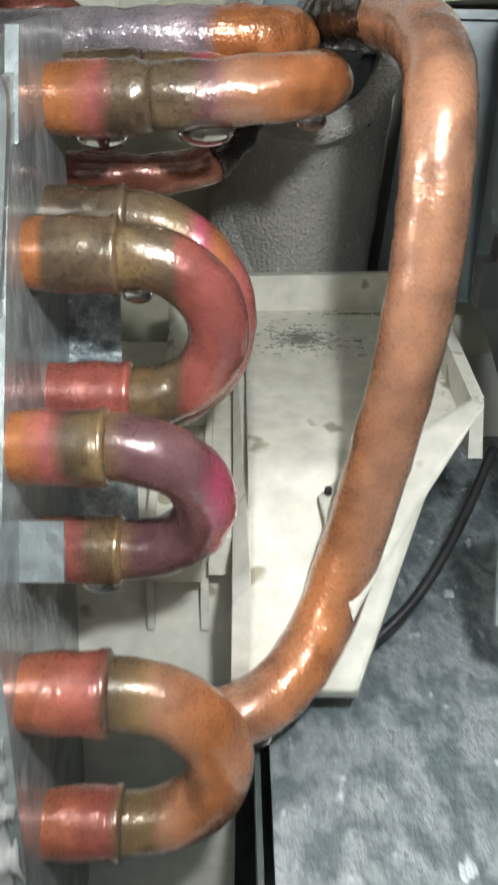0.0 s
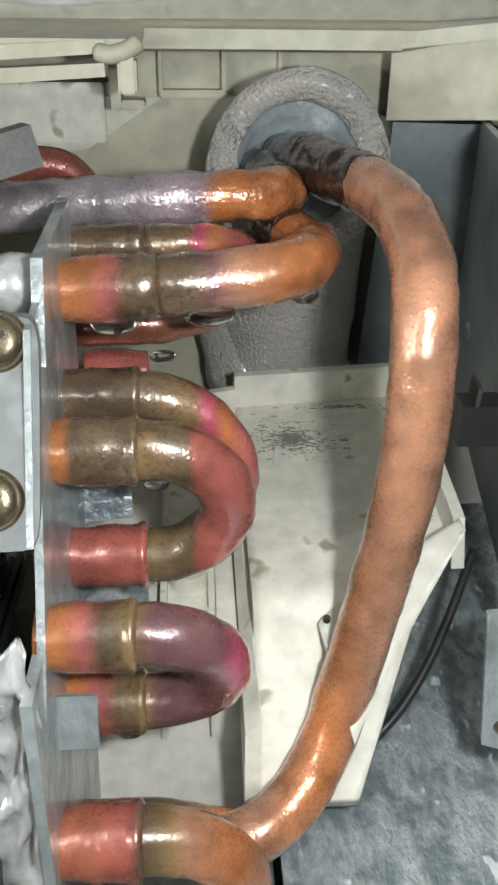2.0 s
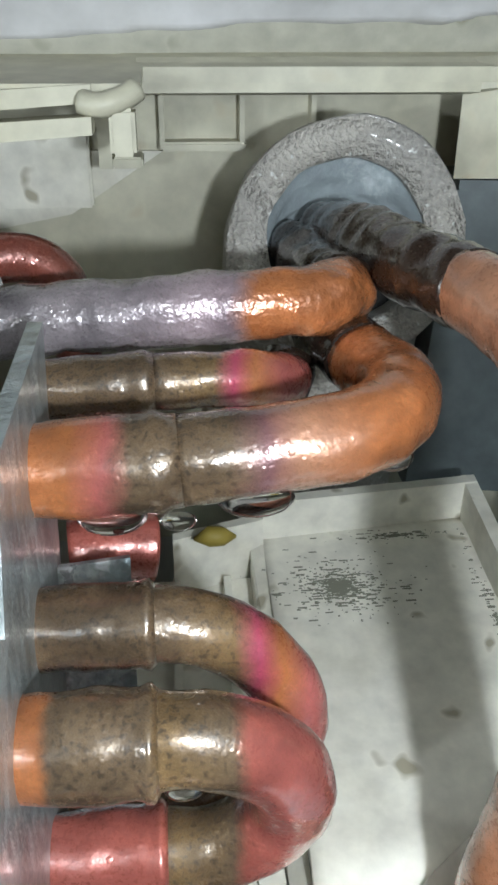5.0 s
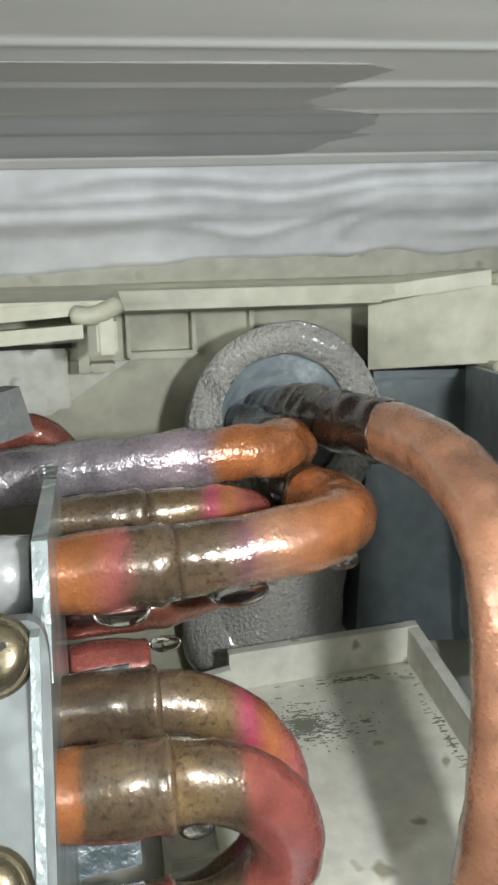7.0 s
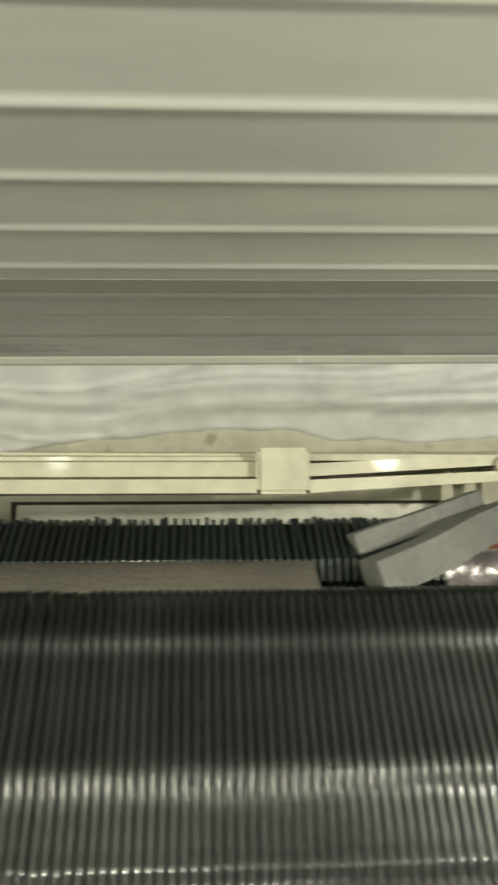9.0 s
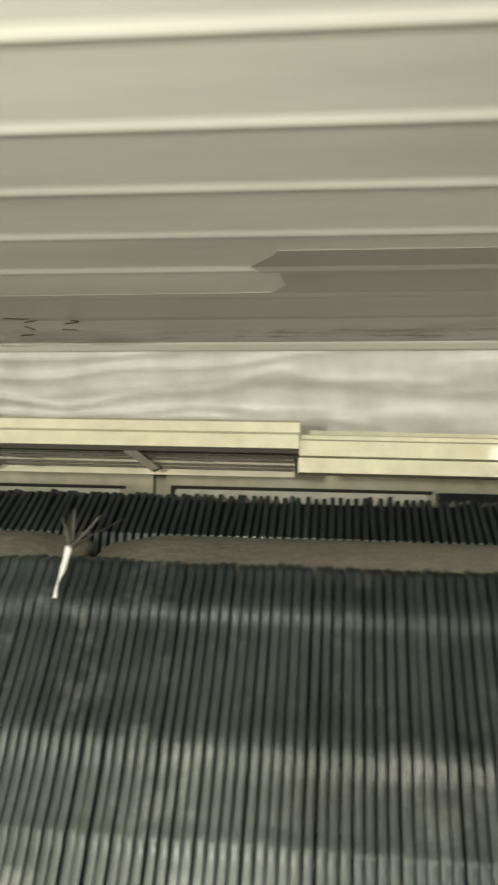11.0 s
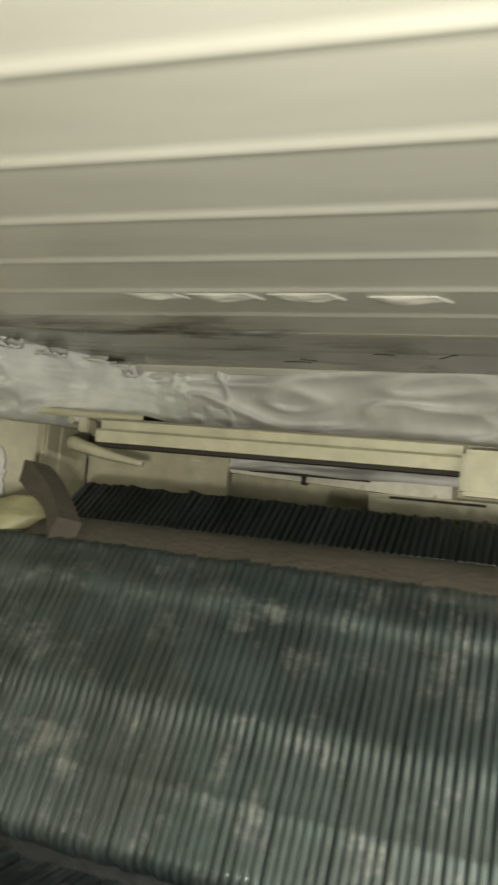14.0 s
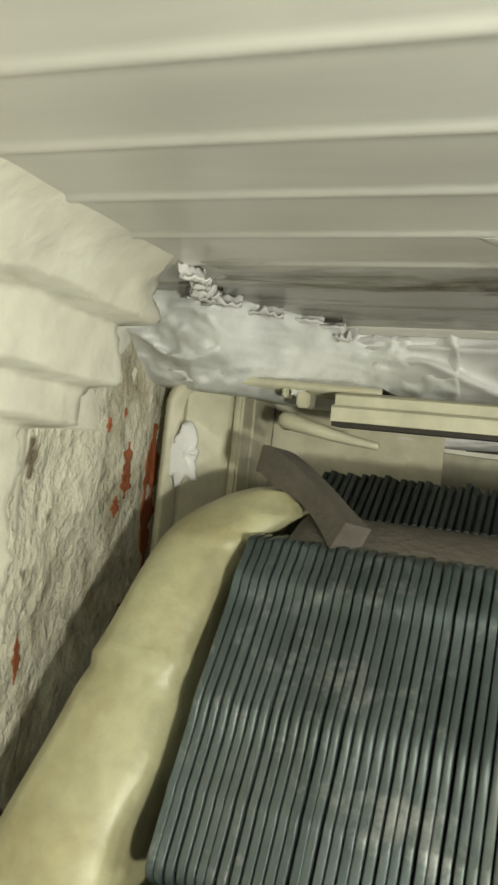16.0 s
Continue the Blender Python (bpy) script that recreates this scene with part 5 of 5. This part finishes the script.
def smudge(cx, cy, cz, sx, sy, n, seed, thing_name, label):
    """Dried dirt: many tiny crumbs and strands lying on the tray."""
    r = random.Random(seed)
    bm = bmesh.new()
    for i in range(n):
        a, q = r.uniform(0, 2 * math.pi), abs(r.gauss(0, 0.55))
        x, y = cx + sx * q * math.cos(a), cy + sy * q * math.sin(a)
        s = r.uniform(0.00008, 0.00024)
        l = r.choice((1, 1, 2, 5))
        box((x - s * l, y - s, tray_z(y) - s * 0.2), (x + s * l, y + s, tray_z(y) + s * 0.3), bm)
    tagged(part(thing_name, bm, M_GRIME), label, "dirt", kind="stuff")


smudge(0.0220, 0.2170, -0.0691, 0.014, 0.010, 900, 2, "dirt_smudge", "grey dried dirt smudge on the tray floor")
smudge(0.0400, 0.2350, -0.0688, 0.018, 0.0025, 120, 3, "dirt_line", "dark dirt along the tray rim")
smudge(0.0560, 0.2050, -0.0692, 0.0016, 0.026, 120, 4, "dirt_line", "dark dirt along the tray side")
tagged(part("dry_leaf", tube([(-0.0120, 0.2240, -0.0600), (-0.0085, 0.2235, -0.0590), (-0.0050, 0.2240, -0.0595), (-0.0020, 0.2245, -0.0600)], lambda s: 0.0004 + 0.0024 * math.sin(math.pi * s), 8), M_LEAF, smooth=True), "curled olive dry leaf on the tray rim", "leaf")

# ---- sheet metal below, cable, loose wire ----
tagged(part("base_sheet", sheet(lambda u, v: Vector((0.0105 + 0.15 * u, 0.060 + 0.19 * v, -0.130 + 0.010 * v + 0.004 * u)), 12, 12, (0, 0, -0.0025)), M_GALV), "spangled wet galvanised sheet below the tray", "metal sheet")
tagged(part("base_flange", slab((0.0085, 0.060, -0.1305), (0.0085, 0.160, -0.1255), (0.0100, 0.160, -0.165), (0.0100, 0.060, -0.180), 0.0012), M_BOX), "dark folded edge of the galvanised sheet", "metal edge")
tagged(part("lower_pan", box((-0.06, 0.06, -0.26), (0.14, 0.30, -0.20)), M_BOX), "dark space closing plate under the unit", "pan")
tagged(part("cable", tube(curve_points([(0.0690, 0.1780, -0.0860), (0.0606, 0.1652, -0.0960), (0.0527, 0.1547, -0.1040), (0.0455, 0.1471, -0.1100), (0.0389, 0.1418, -0.1140), (0.0295, 0.1360, -0.1190)], 8), 0.0013, 12), M_CABLE, smooth=True), "thin black cable running down beside the tray", "cable")
tongue = thing("metal_tongue", "rounded pale metal tongue beside the cable", "metal tongue")
part("plate", hexa([(0.0545, 0.120, -0.0960), (0.0690, 0.120, -0.1020), (0.0690, 0.120, -0.0560), (0.0502, 0.120, -0.0586), (0.0545, 0.1212, -0.0960), (0.0690, 0.1212, -0.1020), (0.0690, 0.1212, -0.0560), (0.0502, 0.1212, -0.0586)]), M_GALV_WET, tongue, bevel=0.0005)
part("rivet", tube([(0.0585, 0.1203, -0.0905), (0.0585, 0.1192, -0.0905), (0.0585, 0.1188, -0.0905)], lambda q: 0.0024 - 0.0008 * q, 16), M_SCREW, tongue, "small brassy rivet", smooth=True)
tagged(part("wire_clip", tube(curve_points([(-0.0300, 0.176, -0.0350), (-0.0235, 0.178, -0.0410), (-0.0185, 0.180, -0.0400), (-0.0205, 0.180, -0.0450), (-0.0260, 0.178, -0.0470)], 6), 0.0005, 8), M_DIRT, smooth=True), "thin dark wire clip behind the end plate", "wire")
tagged(part("metal_tab", slab((-0.0400, 0.1090, -0.0655), (-0.0265, 0.1090, -0.0655), (-0.0265, 0.1055, -0.0755), (-0.0400, 0.1055, -0.0755), 0.0012), M_GALV_WET, bevel=0.0008), "pale galvanised tab beside the purple return bend", "metal tab")

# ---- paint blisters and dirt on the ceiling ----
def on_ceiling(x, y, down):
    return Vector((x, y, ZC + TZ * x - down))


def blister(x, y, length, wide, seed):
    def fn(u, v):
        a, b = (u - 0.5) * 2, (v - 0.5) * 2
        k = max(0.0, 1 - a * a - b * b)
        ripple = 1 + 0.5 * noise.noise(Vector((u * 4 + seed, v * 4, 0)))
        return on_ceiling(x + a * length + 0.2 * length * b, y + b * wide, 0.0003 + 0.0009 * k * ripple)
    tagged(part("paint_blister", sheet(fn, 16, 10, (0, 0, 0.0012)), M_CEIL, smooth=True), "raised blister of pale paint on the ceiling board", "paint blister", group="paint blisters")


for i, (x, y, a, b) in enumerate(((-0.5755, 0.1436, 0.0060, 0.0022), (-0.5391, 0.1441, 0.0058, 0.0020), (-0.6088, 0.1342, 0.0070, 0.0026), (-0.6300, 0.1316, 0.0068, 0.0028), (-0.6480, 0.1310, 0.0070, 0.0028), (-0.6640, 0.1300, 0.0060, 0.0026))):
    blister(x, y, a, b, i * 2.7)
rd = random.Random(21)
for cx, cy, n, spread in ((-0.380, 0.205, 7, 0.016), (-0.430, 0.195, 5, 0.018), (-0.470, 0.205, 4, 0.02), (-0.560, 0.200, 4, 0.03), (-0.640, 0.212, 4, 0.03)):
    bm = bmesh.new()
    for k in range(n):
        x, y = cx + rd.uniform(-spread, spread), cy + rd.uniform(-0.014, 0.012)
        ang = rd.gauss(0, 0.7)
        pts = [on_ceiling(x, y + TY * x, 0.0011)]
        for q in range(rd.randint(3, 6)):
            ang += rd.gauss(0, 0.5)
            d = rd.uniform(0.0008, 0.0022)
            x, y = x + d * math.cos(ang), y + d * math.sin(ang)
            pts.append(on_ceiling(x, y + TY * x, 0.0010))
        t = tube(pts, 0.00016, 5)
        me = bpy.data.meshes.new("tmp")
        t.to_mesh(me)
        t.free()
        bm.from_mesh(me)
        bpy.data.meshes.remove(me)
    tagged(part("cobweb_dirt", bm, M_DIRT), "dark stringy cobweb dirt clinging to the ceiling", "dirt", kind="stuff")
for cx, y, n, seed in ((-0.62, 0.2350, 7, 1), (-0.52, 0.2352, 6, 2), (-0.42, 0.2354, 4, 3), (-0.05, 0.2354, 3, 4)):
    r = random.Random(seed)
    for k in range(n):
        x = cx + r.uniform(-0.045, 0.045)
        l = r.uniform(0.003, 0.010)
        tagged(part("plaster_smear", sheet(lambda u, v: Vector((x + (u - 0.5) * 2 * l, y + TY * x + (v - 0.5) * 0.004, ZC + TZ * x + 0.0005 - 0.0022 * math.sin(math.pi * u) * math.sin(math.pi * v) * (1 + 0.6 * noise.noise(Vector((u * 5 + seed, v * 3, k)))))), 14, 6, (0, 0, 0.0016)), M_PLASTER, smooth=True), "thin white plaster smear along the ceiling edge", "plaster smear", group="plaster smears")


def grime_film(x0, x1, y0, y1, seed):
    """Brown grime smeared thinly along the boards, with an uneven outline."""
    def fn(u, v):
        wide = 0.004 * noise.noise(Vector((u * 7, seed, 0)))
        x = x0 + (x1 - x0) * u + 0.006 * noise.noise(Vector((v * 6, seed, 2)))
        return on_ceiling(x, y0 + (y1 - y0) * v + wide * (1 if v > 0.5 else -1), 0.0010)
    tagged(part("ceiling_grime", sheet(fn, 30, 14, (0, 0, 0.0002)), M_FILM, smooth=True), "brown grime smeared along the ceiling boards", "dirt", group="ceiling grime", kind="structure")


for k, (xa, xb, ya, yb) in enumerate(((-0.738, -0.610, 0.160, 0.220), (-0.728, -0.640, 0.140, 0.172), (-0.600, -0.400, 0.198, 0.222), (-0.400, -0.060, 0.206, 0.226))):
    grime_film(xa, xb, ya, yb, k * 4.1)

# frayed fluff caught where the two foam bars meet
fluff = thing("fluff", "frayed dark and white fluff caught on the coil fins", "fluff")
rf = random.Random(8)
for k in range(9):
    dx = rf.uniform(-0.007, 0.007)
    part("strand", tube(curve_points([(-0.3462, 0.1440, 0.0082), (-0.3462 + dx * 0.4, 0.1500, 0.0108), (-0.3462 + dx, 0.1580, 0.0135 + rf.uniform(0, 0.003))], 4), lambda q: 0.0004 - 0.0003 * q, 6, 0.0002, k), M_DIRT if k % 4 else M_STRIP2, fluff, smooth=True)
part("strand", tube(curve_points([(-0.3462, 0.1430, 0.0085), (-0.3460, 0.1400, 0.0045), (-0.3465, 0.1380, 0.0015), (-0.3463, 0.1365, -0.0010)], 5), lambda q: 0.0006 - 0.0004 * q, 8, 0.0006, 4, True, 300), M_FILLER, fluff, "matted white strand", smooth=True)
